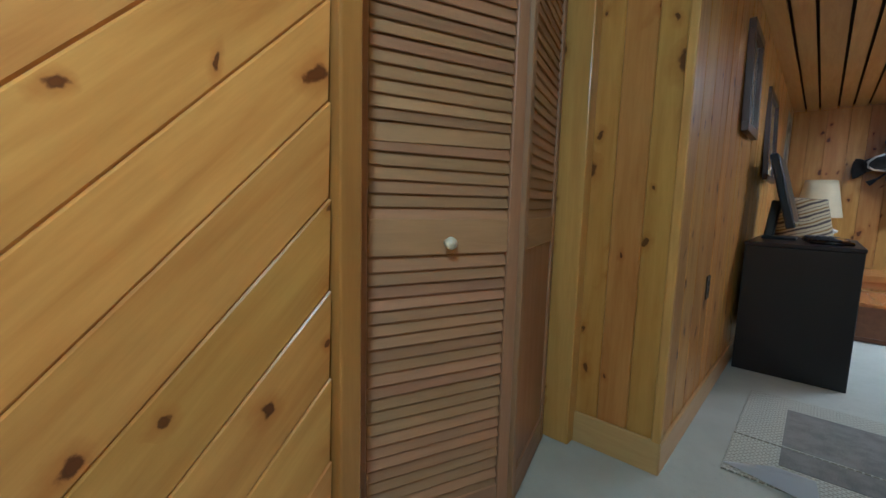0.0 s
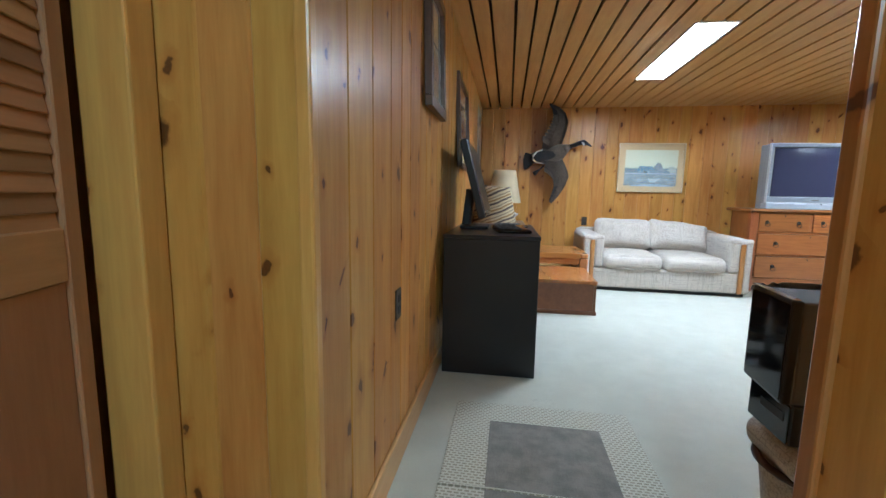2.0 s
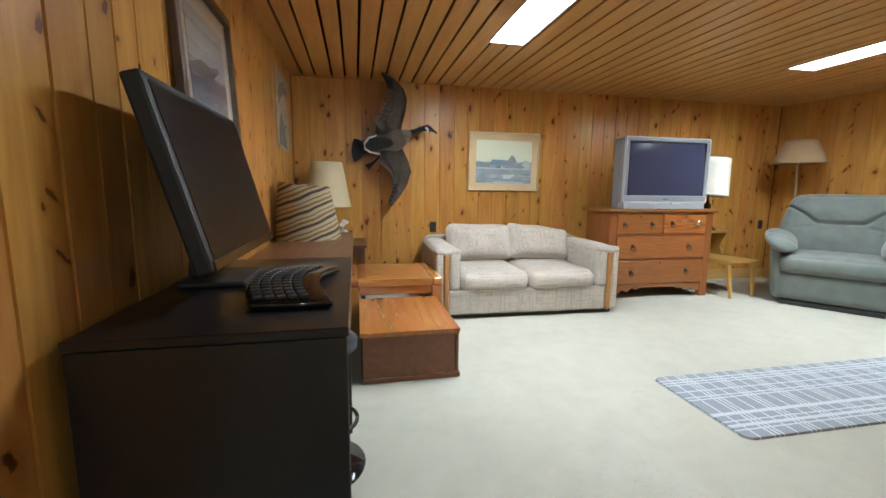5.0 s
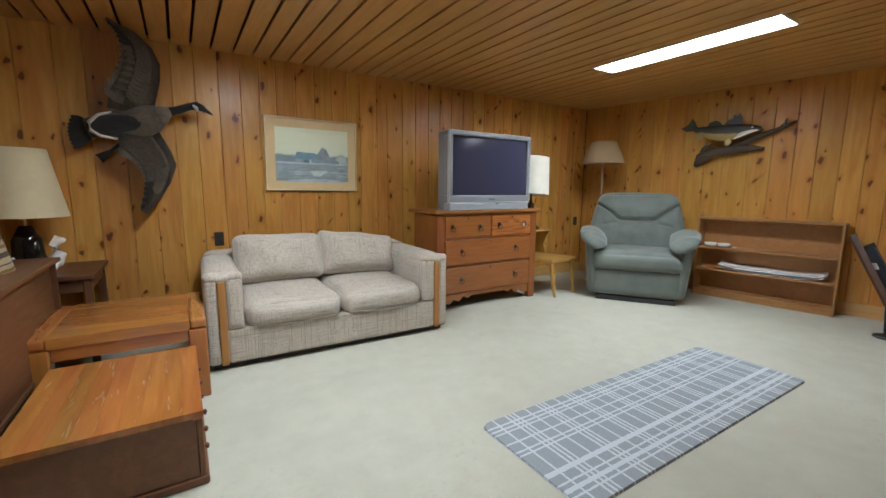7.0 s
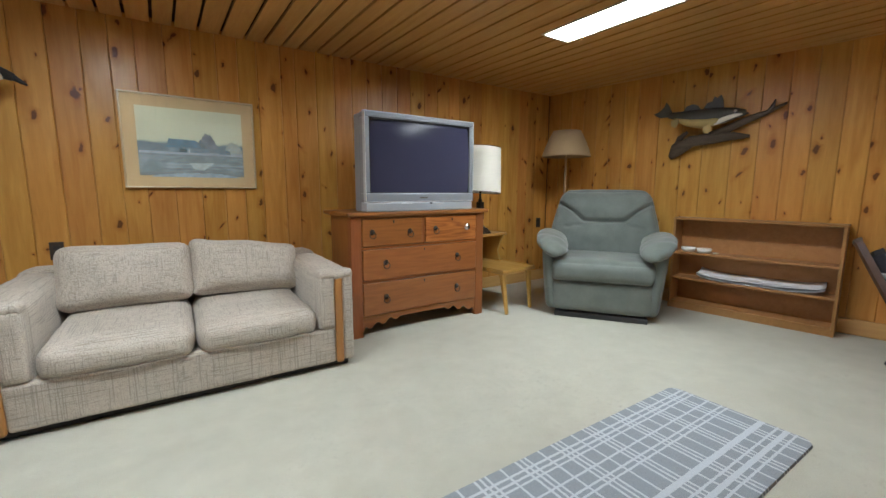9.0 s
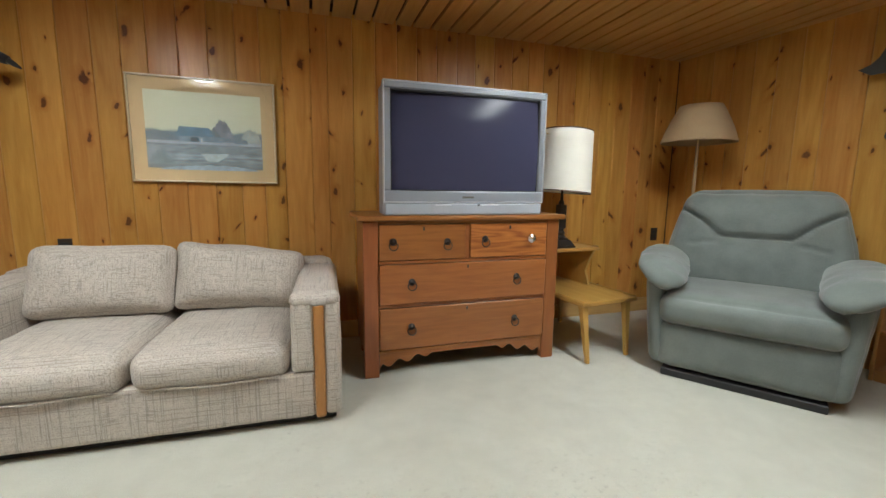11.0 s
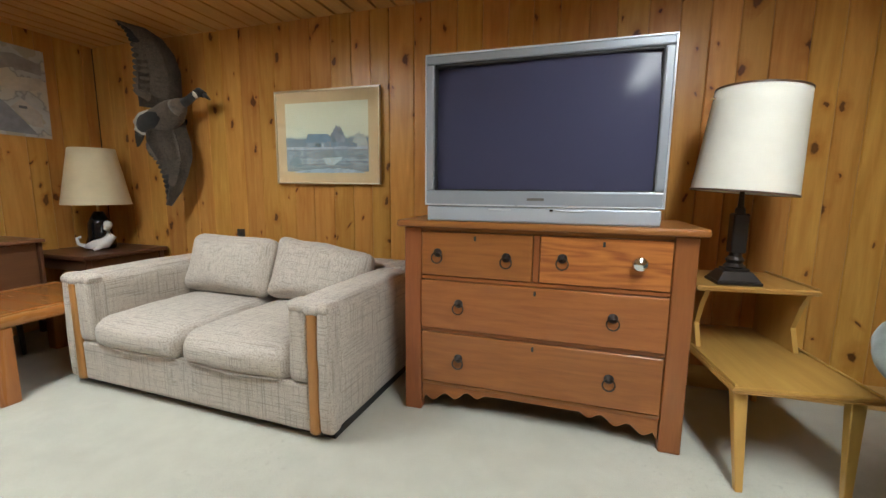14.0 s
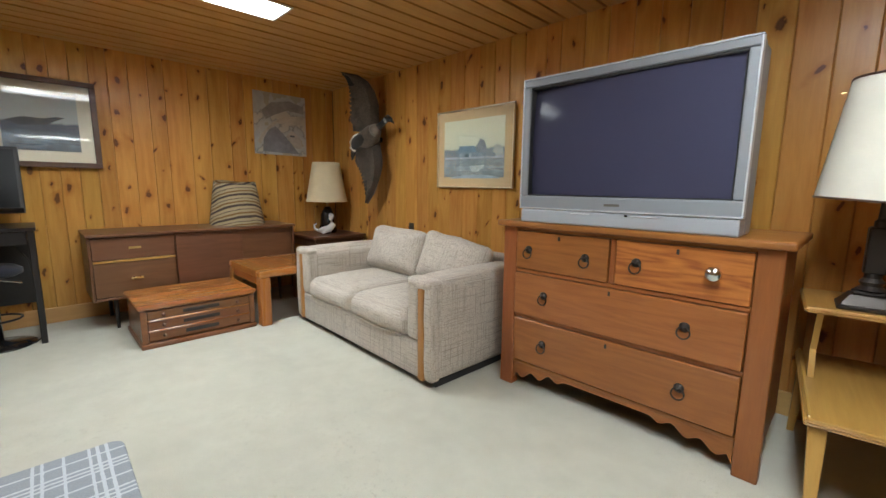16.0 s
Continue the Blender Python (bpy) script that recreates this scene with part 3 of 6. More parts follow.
def wall(name, x, y, rz, length, label, height=CEIL + 0.1, thick=0.1, mat="dark_gap"):
    """A wall whose inner face runs along its own x axis, on the side of negative y."""
    w = part(name, bx(0, 0.012, 0, length, thick, height, 0), M[mat], None, "", False, pose(x, y, 0, 0, 0, rz))
    return tagged(w, label, "wall", kind="structure")


wall_north = wall("wall_north", LEFT - 0.1, NORTH, 0, EAST_N[0] - LEFT + 0.25, "varnished knotty pine plank wall")
wall_west = wall("wall_west", LEFT, 1.95, 90, NORTH - 1.95, "varnished knotty pine plank wall")
wall_east = wall("wall_east", EAST_N[0], EAST_N[1], EAST_ANG, EAST_LEN, "varnished knotty pine plank wall")
wall_south = wall("wall_south", EAST_S[0], SOUTH, 180, EAST_S[0] - HALL_E - 0.1, "varnished knotty pine plank wall")
wall_closet_end = wall("wall_closet_end", -0.64, 1.93, 0, 0.64 + LEFT - 0.02, "knotty pine wall beside the closet")
wall_hall_west = wall("wall_hall_west", HALL_W - 0.04, HALL_S, 90, 0.738 - HALL_S, "wall of diagonal knotty pine boards")
wall_hall_east = wall("wall_hall_east", HALL_E, SOUTH, -90, SOUTH - HALL_S, "knotty pine partition wall")
wall_hall_south = wall("wall_hall_south", HALL_E, HALL_S, 180, HALL_E - HALL_W + 0.1, "knotty pine end wall of the hall")
wall_closet_back = solid("wall_closet_back", bx(-1.4, 0.6, 0, -1.3, 2.1, CEIL, 0), M["pine_trim"], "plain back wall of the closet", "wall", "structure")
wall_closet_side = solid("wall_closet_side", bx(-1.3, 0.6, 0, HALL_W - 0.14, 0.7, CEIL, 0), M["pine_trim"], "plain side wall of the closet", "wall", "structure")
wall_closet_side_far = solid("wall_closet_side_far", bx(-1.3, 1.96, 0, -0.65, 2.06, CEIL, 0), M["pine_trim"], "plain side wall of the closet", "wall", "structure")
wall_closet_header = solid("wall_closet_header", bx(HALL_W - 0.12, 0.72, 2.06, HALL_W - 0.02, 1.92, CEIL, 0.003), M["pine_trim"], "pine header above the closet doors", "wall", "structure")

# ceiling: boards along y with open joints, cut away round the two light troffers
LIGHTS = ((1.545, 5.03), (4.335, 5.04))
LW, LL = 0.27, 1.38
verts, faces = [], []


def add_box(x0, y0, z0, x1, y1, z1):
    k = len(verts)
    verts.extend([(x0, y0, z0), (x1, y0, z0), (x1, y1, z0), (x0, y1, z0), (x0, y0, z1), (x1, y0, z1), (x1, y1, z1), (x0, y1, z1)])
    faces.extend([tuple(k + i for i in f) for f in ((0, 3, 2, 1), (4, 5, 6, 7), (0, 1, 5, 4), (1, 2, 6, 5), (2, 3, 7, 6), (3, 0, 4, 7))])


rng = random.Random(5)
x = -1.5
while x < 6.95:
    w = rng.choice((0.125, 0.135, 0.145, 0.16))
    x1 = x + w - 0.019
    cuts = sorted((ly - LL / 2, ly + LL / 2) for lx, ly in LIGHTS if x < lx + LW / 2 and x1 > lx - LW / 2)
    ya = -2.4
    dz = rng.uniform(0, 0.003)
    for a, b in cuts:
        add_box(x, ya, CEIL + dz, x1, a, CEIL + 0.02)
        ya = b
    add_box(x, ya, CEIL + dz, x1, 7.3, CEIL + 0.02)
    for lx, ly in LIGHTS:
        for a, b in ((x, min(x1, lx - LW / 2)), (max(x, lx + LW / 2), x1)):
            if x < lx + LW / 2 and x1 > lx - LW / 2 and b - a > 0.004:
                add_box(a, ly - LL / 2, CEIL + dz, b, ly + LL / 2, CEIL + 0.02)
    x += w
me = bpy.data.meshes.new("ceiling")
me.from_pydata(verts, [], faces)
me.materials.append(M["pine_ceiling"])
ceiling = tagged(new("ceiling", me), "varnished pine board ceiling with dark open joints", "ceiling", kind="structure")
ceiling_deck = solid("ceiling_deck", bx(-1.6, -2.5, CEIL + 0.085, 7.2, 7.4, CEIL + 0.15, 0), M["dark_gap"], "dark deck above the ceiling boards", "ceiling", "structure")

# baseboards
BASE = 0.125


def baseboard(name, x, y, rz, length, h=BASE):
    return tagged(part(name, bx(0, -0.016, 0, length, 0, h, 0.004), M["pine_base"], None, "", False, pose(x, y, 0, 0, 0, rz)), "pine baseboard along the carpet", "baseboard", kind="structure")


baseboard("baseboard", LEFT, 1.93 - 0.016, 90, NORTH - 1.93)
baseboard("baseboard", LEFT, NORTH - 0.001, 0, EAST_N[0] - LEFT)
baseboard("baseboard", EAST_N[0], EAST_N[1], EAST_ANG, EAST_LEN)
baseboard("baseboard", -0.54, 1.93 - 0.002, 0, 0.54 + LEFT + 0.014, 0.135)
baseboard("baseboard", EAST_S[0], SOUTH, 180, EAST_S[0] - HALL_E)

# casings round the closet opening, and the partition's end
for nm, args, lab in (("trim", (HALL_W - 0.24, 0.796, 0, HALL_W - 0.1, 0.812, CEIL), "brown jamb inside the closet opening"),
                      ("trim", (HALL_W - 0.1, 0.745, 0, HALL_W - 0.012, 0.802, CEIL), "honey pine casing of the closet opening"),
                      ("trim", (HALL_W - 0.11, 1.86, 0, HALL_W + 0.012, 1.928, CEIL), "pine casing of the closet opening"),
                      ("trim", (HALL_E - 0.012, SOUTH - 0.02, 0, HALL_E + 0.11, SOUTH + 0.022, CEIL), "pine board capping the end of the partition"),
                      ("trim", (LEFT - 0.02, 1.912, 0.126, LEFT + 0.014, 1.945, CEIL), "pine corner strip")):
    solid(nm, bx(*args, 0.006, 2), M["casing" if args[0] > 0.5 or args[1] < 0.9 else "pine_trim"], lab, "trim", "structure")


# ---- lights ----
def troffer(x, y):
    t = thing("ceiling_light", "long recessed fluorescent ceiling light, lit", "ceiling light", x, y, CEIL, group="fluorescent ceiling lights")
    w, l = LW / 2, LL / 2
    part("diffuser", bx(-w + 0.006, -l + 0.006, 0.055, w - 0.006, l - 0.006, 0.06, 0), M["lit"], t, "glowing white diffuser")
    for a in ((-w - 0.012, -l - 0.012, -0.006, -w + 0.004, l + 0.012, 0.06), (w - 0.004, -l - 0.012, -0.006, w + 0.012, l + 0.012, 0.06),
              (-w + 0.005, -l - 0.012, -0.006, w - 0.005, -l + 0.004, 0.06), (-w + 0.005, l - 0.004, -0.006, w - 0.005, l + 0.012, 0.06)):
        part("edge_strip", bx(*a, 0.002), M["white_paint"], t)
    part("housing", bx(-w - 0.012, -l - 0.012, 0.061, w + 0.012, l + 0.012, 0.073, 0), M["white_paint"], t)
    return t


for lx, ly in LIGHTS:
    troffer(lx, ly)
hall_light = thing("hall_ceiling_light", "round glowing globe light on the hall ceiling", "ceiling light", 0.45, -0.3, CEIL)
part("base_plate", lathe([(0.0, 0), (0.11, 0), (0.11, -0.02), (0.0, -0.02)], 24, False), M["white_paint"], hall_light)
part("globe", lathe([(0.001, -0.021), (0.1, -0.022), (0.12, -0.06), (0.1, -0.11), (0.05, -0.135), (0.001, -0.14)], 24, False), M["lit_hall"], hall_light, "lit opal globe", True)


# ---- closet doors ----
def louver_door(label, louvres_below, broken, W=0.52, slant=70):
    d = thing("bifold_door", label, "closet door", group="bifold closet doors")
    H = 2.02
    s = 0.042
    part("stile", bx(0, -0.014, 0, s, 0.014, H, 0.003), M["louver_v"], d)
    part("stile", bx(W - s, -0.014, 0, W, 0.014, H, 0.003), M["louver_v"], d)
    for z0, z1 in ((0.0, 0.11), (0.865, 0.965), (H - 0.07, H)):
        part("rail", bx(s + 0.001, -0.013, z0, W - s - 0.001, 0.013, z1, 0.003), M["louver"], d)
    mesh = None
    for lo, hi in ((0.965, H - 0.07), (0.11, 0.865)):
        if lo < 0.5 and not louvres_below:
            part("panel", bx(s + 0.001, -0.006, lo + 0.001, W - s - 0.001, 0.006, hi - 0.001, 0.002), M["louver_v"], d, "plain lower panel")
            continue
        n = int((hi - lo) / 0.034)
        for i in range(n):
            z = lo + (i + 0.5) * (hi - lo) / n
            tilt, droop = slant, 0.0
            if broken and lo > 0.9 and i in (6, 7):
                # one slat has dropped at its hinge end, the next is pushed up
                z += (-0.013 if i == 6 else 0.006)
                tilt = 70 + (6 if i == 6 else 10)
                droop = -1.5 if i == 6 else -0.4
            if mesh is None:
                o = part("slat", bx(s + 0.002, -0.0255, -0.0032, W - s - 0.002, 0.0255, 0.0032, 0.0015), M["louver"], d)
                mesh = o.data
            else:
                o = new("slat", mesh)
                o.parent = d
            o.matrix_basis = pose(0, 0, z, tilt + rng.uniform(-2, 2), droop + rng.uniform(-0.3, 0.3), 0)
    return d


def knob(parent, x, y, z, mat, r=0.018):
    k = lathe([(0.001, 0), (0.008, 0), (0.008, 0.012), (r * 0.8, 0.018), (r, 0.028), (r * 0.85, 0.038), (0.001, 0.043)], 20, False)
    part("knob", moved(k, Matrix.Rotation(radians(90), 4, "X")), mat, parent, "", True, pose(x, y, z))


door_a = louver_door("brown louvred bifold door with a broken slat and round knob", True, True)
door_a.matrix_basis = pose(-0.684, 0.86, 0.012, 0, 0, 70)
knob(door_a, 0.265, -0.015, 0.9, M["knob_cream"])
door_b = louver_door("brown bifold door, louvred above and plain below", False, False, 0.48, 79)
door_b.matrix_basis = pose(-0.503, 1.362, 0.012, 0, 0, 106.5)


# ---- pictures ----
def picture(name, label, w, h, frame_mat, art, matw, fw=0.03, depth=0.025, mat_mat="cream_mat", glass=True):
    """Hangs in its own x-z plane, back at y=0, front towards negative y; origin at the middle."""
    t = thing(name, label, "picture")
    a, b = w / 2, h / 2
    for r in ((-a, -b, a, -b + fw), (-a, b - fw, a, b), (-a, -b + fw, -a + fw, b - fw), (a - fw, -b + fw, a, b - fw)):
        part("frame", bx(r[0], -depth, r[1], r[2], 0, r[3], 0.004, 2), M[frame_mat], t)
    part("mount", bx(-a + fw, -0.010, -b + fw, a - fw, -0.005, b - fw, 0), M[mat_mat], t)
    part("print", bx(-a + fw + matw, -0.0135, -b + fw + matw, a - fw - matw, -0.0115, b - fw - matw, 0), M[art], t)
    if glass:
        g = part("glass", bx(-a + fw + 0.001, -0.0175, -b + fw + 0.001, a - fw - 0.001, -0.0155, b - fw - 0.001, 0), M["glass"], t)
        g.visible_shadow = False
    return t


pic = picture("marsh_painting", "framed watercolour of a marsh boathouse above the sofa", 0.826, 0.64, "gold_frame", "painting", 0.075, 0.012, 0.022, "mat_board")
pic.matrix_basis = pose(2.041, NORTH - 0.014, 1.443, 0.3, 0.3, 0)
# the shed and its reflection in the marsh painting


def blot(x0, x1, base, top, seed, n=26):
    """An uneven brush stroke: flat below, ragged above."""
    r = random.Random(seed)
    up = [(x0 + (x1 - x0) * i / n, base + (top - base) * (max(0.0, math.sin(math.pi * i / n)) ** 0.6) * r.uniform(0.72, 1.0)) for i in range(n + 1)]
    return [(x0, base - 0.002)] + up + [(x1, base - 0.002)]


ART = [("painted_trees", blot(-0.322, -0.15, -0.065, 0.0, 1), (0.13, 0.16, 0.18)), ("painted_trees", blot(0.1, 0.322, -0.065, -0.025, 2), (0.14, 0.17, 0.19)),
       ("painted_trees", blot(0.2, 0.322, -0.06, 0.04, 8), (0.27, 0.29, 0.26)), ("painted_tree", blot(0.03, 0.155, -0.035, 0.085, 3), (0.16, 0.17, 0.19)), ("painted_bush", blot(-0.02, 0.09, -0.06, 0.03, 4), (0.11, 0.13, 0.14)),
       ("painted_bank", [(-0.322, -0.082), (0.322, -0.085), (0.322, -0.062), (-0.322, -0.064)], (0.27, 0.29, 0.31)),
       ("painted_roof", [(-0.165, -0.035), (0.05, -0.03), (0.02, 0.02), (-0.145, 0.025)], (0.1, 0.17, 0.22)),
       ("painted_wall", [(-0.15, -0.068), (0.1, -0.066), (0.1, -0.034), (-0.15, -0.037)], (0.17, 0.22, 0.25)),
       ("painted_door", [(-0.085, -0.066), (-0.04, -0.066), (-0.04, -0.04), (-0.085, -0.04)], (0.05, 0.08, 0.09)),
       ("painted_post", [(-0.03, -0.07), (-0.02, -0.07), (-0.02, -0.045), (-0.03, -0.045)], (0.42, 0.44, 0.42)),
       ("painted_shed", [(0.165, -0.07), (0.24, -0.07), (0.24, -0.048), (0.2, -0.034), (0.165, -0.048)], (0.13, 0.17, 0.2)),
       ("painted_reeds", blot(-0.31, -0.19, -0.2, -0.11, 5), (0.15, 0.19, 0.2)), ("painted_reeds", blot(-0.13, 0.24, -0.135, -0.085, 6), (0.17, 0.2, 0.2)), ("painted_reeds", blot(-0.26, 0.3, -0.24, -0.205, 7), (0.24, 0.3, 0.33)),
       ("painted_glint", [(0.0, -0.185), (0.06, -0.19), (0.12, -0.15), (0.13, -0.135), (-0.03, -0.14)], (0.33, 0.36, 0.35))]
for k_, (nm, ol, col) in enumerate(ART):
    part(nm, slab(ol, -0.0139 - 0.00006 * k_, -0.0136), plain(nm, col, 0.8, vary=0.35, scale=70), pic)

p1 = picture("small_framed_print", "small print in a dark wooden frame", 0.43, 0.58, "frame_dark", "print_small", 0.05, 0.05, 0.035)
p1.matrix_basis = pose(LEFT + 0.003, 3.24, 1.735, -1.5, 0, 90)
p2 = picture("loon_print", "dark-framed dusky waterbird print under glass", 0.69, 0.68, "frame_dark", "print_loon", 0.085, 0.04, 0.032)
p2.matrix_basis = pose(LEFT + 0.003, 4.55, 1.59, -2.5, 0, 90)
# bird shapes on the print
part("painted_bird", slab([(-0.2, 0.0), (-0.1, 0.035), (0.02, 0.03), (0.09, 0.05), (0.14, 0.045), (0.1, 0.025), (0.03, -0.015), (-0.12, -0.03)], -0.0147, -0.0139), plain("painted_bird", (0.05, 0.055, 0.06), 0.8), p2)
chart = thing("lake_chart", "unframed pale lake chart pinned to the pine wall", "poster")
chart.matrix_basis = pose(LEFT + 0.004, 6.44, 1.775, 0, 0.5, 90)
part("sheet", bx(-0.285, -0.006, -0.32, 0.285, -0.002, 0.32, 0), M["chart"], chart)
CHART_ART = [("printed_water", [(-0.2, -0.29), (0.2, -0.3), (0.12, -0.2), (0.03, -0.1), (-0.06, -0.02), (-0.13, -0.06), (-0.19, -0.16)], (0.24, 0.24, 0.25)),
             ("printed_water", [(-0.16, 0.04), (-0.06, 0.1), (0.08, 0.16), (0.26, 0.14), (0.26, 0.22), (0.1, 0.26), (-0.1, 0.22), (-0.2, 0.13)], (0.29, 0.275, 0.25)),
             ("printed_land", [(-0.26, -0.2), (-0.2, -0.1), (-0.1, 0.01), (0.04, 0.09), (0.26, 0.12), (0.26, 0.03), (0.1, 0.0), (-0.04, 0.015), (-0.16, -0.09), (-0.22, -0.22)], (0.5, 0.45, 0.37)),
             ("printed_land", [(0.05, -0.12), (0.12, -0.05), (0.22, -0.13), (0.24, -0.24), (0.17, -0.24), (0.11, -0.17)], (0.47, 0.42, 0.36)),
             ("printed_title", [(0.1, -0.1), (0.15, -0.1), (0.15, -0.12), (0.1, -0.12)], (0.14, 0.14, 0.15))]
for k_, (nm, ol, col) in enumerate(CHART_ART):
    part(nm, slab(ol, -0.0066 - 0.0002 * k_, -0.0061), plain(nm, col, 0.85, vary=0.25, scale=50), chart)


# ---- wall plates ----
def outlet(label, m):
    o = thing("outlet", label, "outlet", group="brown wall outlets")
    o.matrix_basis = m
    part("plate", bx(-0.036, -0.006, -0.058, 0.036, 0, 0.058, 0.003, 2), M["plate"], o)
    for z in (-0.021, 0.021):
        part("socket", bx(-0.017, -0.009, z - 0.014, 0.017, -0.006, z + 0.014, 0.005, 2), M["black_matt"], o)


outlet("dark brown outlet plate on the pine wall", pose(LEFT, 2.605, 0.642, 0, 0, 90))
outlet("dark brown outlet plate on the pine wall", pose(5.66, NORTH, 0.715))
outlet("dark brown outlet plate behind the sofa", pose(1.24, NORTH, 0.72))


# ---- sofa ----
def make_sofa():
    t = thing("loveseat", "oatmeal tweed two-seat sofa with oak arm posts", "sofa", 1.92, 5.97, 0, -1.6)
    W, D = 0.862, 0.93   # half width, depth; front at y = 0
    # set back and black: the shadow gap under the sofa, put into its colour
    part("plinth", bx(-W + 0.03, 0.03, 0, W - 0.03, D - 0.02, 0.045, 0.004), M["black_matt"], t)
    base = puff(-W + 0.12, -0.022, 0.042, W - 0.12, D - 0.03, 0.262, 0.018, 0, 0.004, 21, 0.003)
    for v in base.verts:
        # a pulled seam under the gap between the cushions
        if v.co.y < 0.02:
            v.co.y += 0.012 * math.exp(-(v.co.x / 0.012) ** 2) * max(0.0, v.co.z / 0.26)
    part("base", base, M["sofa"], t, "", True)
    for s in (-1, 1):
        a, b = sorted((s * W, s * (W - 0.225)))
        part("arm", puff(a, 0.0, 0.04, b, D, 0.624, 0.055, 0.014, 0.006, 13, 0.004, s * 3.0), M["sofa"], t, "", True)
        c = s * (W - 0.098)
        part("arm_post", bx(c - 0.024, -0.034, 0.036, c + 0.024, 0.0, 0.582, 0.016, 4), M["oak_post"], t, "oak post on the arm's front")
        # stuffed front panels either side of the post, and the gathered cap over them
        for x0, x1 in ((a + 0.004, c - 0.02), (c + 0.02, b - 0.004)):
            zz = 0.042 if abs(x0 + x1) > 2 * abs(c) else 0.264
            part("arm_front", puff(x0, -0.026, zz, x1, 0.05, 0.6, 0.024, 0, 0.006, 9, 0.004, s * 7.0 + x0), M["sofa"], t, "", True)
        cap = puff(a + 0.001, -0.031, 0.572, b - 0.001, 0.07, 0.627, 0.027, 0.002, 0.002, 15, 0.003, s * 2.0)
        for v in cap.verts:
            near = max(0.0, 1 - (v.co.y + 0.03) / 0.09)
            v.co.z += 0.005 * near * math.sin((v.co.x - c) * 160 + 1.3 * s) - 0.012 * near * math.exp(-((v.co.x - c) / 0.03) ** 2)
        part("arm_cap", cap, M["sofa"], t, "gathered cloth cap over the arm", True)
    part("back", puff(-W + 0.02, D - 0.19, 0.05, W - 0.02, D, 0.655, 0.05, 0.01), M["sofa"], t, "", True)
    h = W - 0.23
    for s, x0, x1 in ((0, -h, -0.006), (1, 0.0, h)):
        part("seat_cushion", puff(x0, -0.035, 0.24, x1, D - 0.17, 0.408, 0.068, 0.022, 0.024, 17, 0.007, 5.0 * s), M["sofa"], t, "", True)
        part("seat_piping", sweep([(x0 + 0.05, -0.03, 0.262), ((x0 + x1) / 2, -0.05, 0.258), (x1 - 0.05, -0.03, 0.262)], [0.004] * 3, 6), M["sofa"], t)
    for s, x0, x1, dz, lean, roll in ((0, -h - 0.015, 0.01, 0, -17, 0), (1, 0.005, h + 0.035, -0.005, -24, 2.5)):
        c = (x0 + x1) / 2
        w = (x1 - x0) / 2
        cu = puff(-w, -0.085, -0.18, w, 0.085, 0.19, 0.07, 0.0, 0.03, 15, 0.008, 9.0 + s)
        for v in cu.verts:
            ex, ez = min(1.0, abs(v.co.x) / w), min(1.0, abs(v.co.z) / 0.185)
            # thin towards the seams, corners drawn out, top sagging between them
            v.co.y *= 1.0 - 0.5 * max(ex ** 4, ez ** 4)
            v.co.x *= 1.0 + 0.045 * ez ** 3 * ex ** 3
            v.co.z *= 1.0 + 0.07 * ex ** 4 * ez ** 3
            if v.co.z > 0:
                v.co.z -= (0.05 if s else 0.012) * (v.co.z / 0.19) * (0.5 + 0.5 * v.co.x / w) ** 2
            v.co.y += 0.008 * math.sin(v.co.x * 19 + v.co.z * 11 + s * 2)
        part("back_cushion", cu, M["sofa"], t, "", True, pose(c, 0.61 + 0.03 * s, 0.6 + dz, lean, roll, 0))


make_sofa()


# ---- dresser and television ----
def pull(parent, x, y, z):
    ring = part("ring_pull", ring_bm(0.025, 0.0034), M["iron"], parent, "black ring pull", True, pose(x, y - 0.014, z - 0.016, -8))
    part("rosette", moved(lathe([(0.001, 0), (0.021, 0), (0.018, 0.006), (0.007, 0.012), (0.006, 0.02), (0.001, 0.022)], 16, False), Matrix.Rotation(radians(90), 4, "X")), M["iron"], parent, "", True, pose(x, y, z + 0.006))


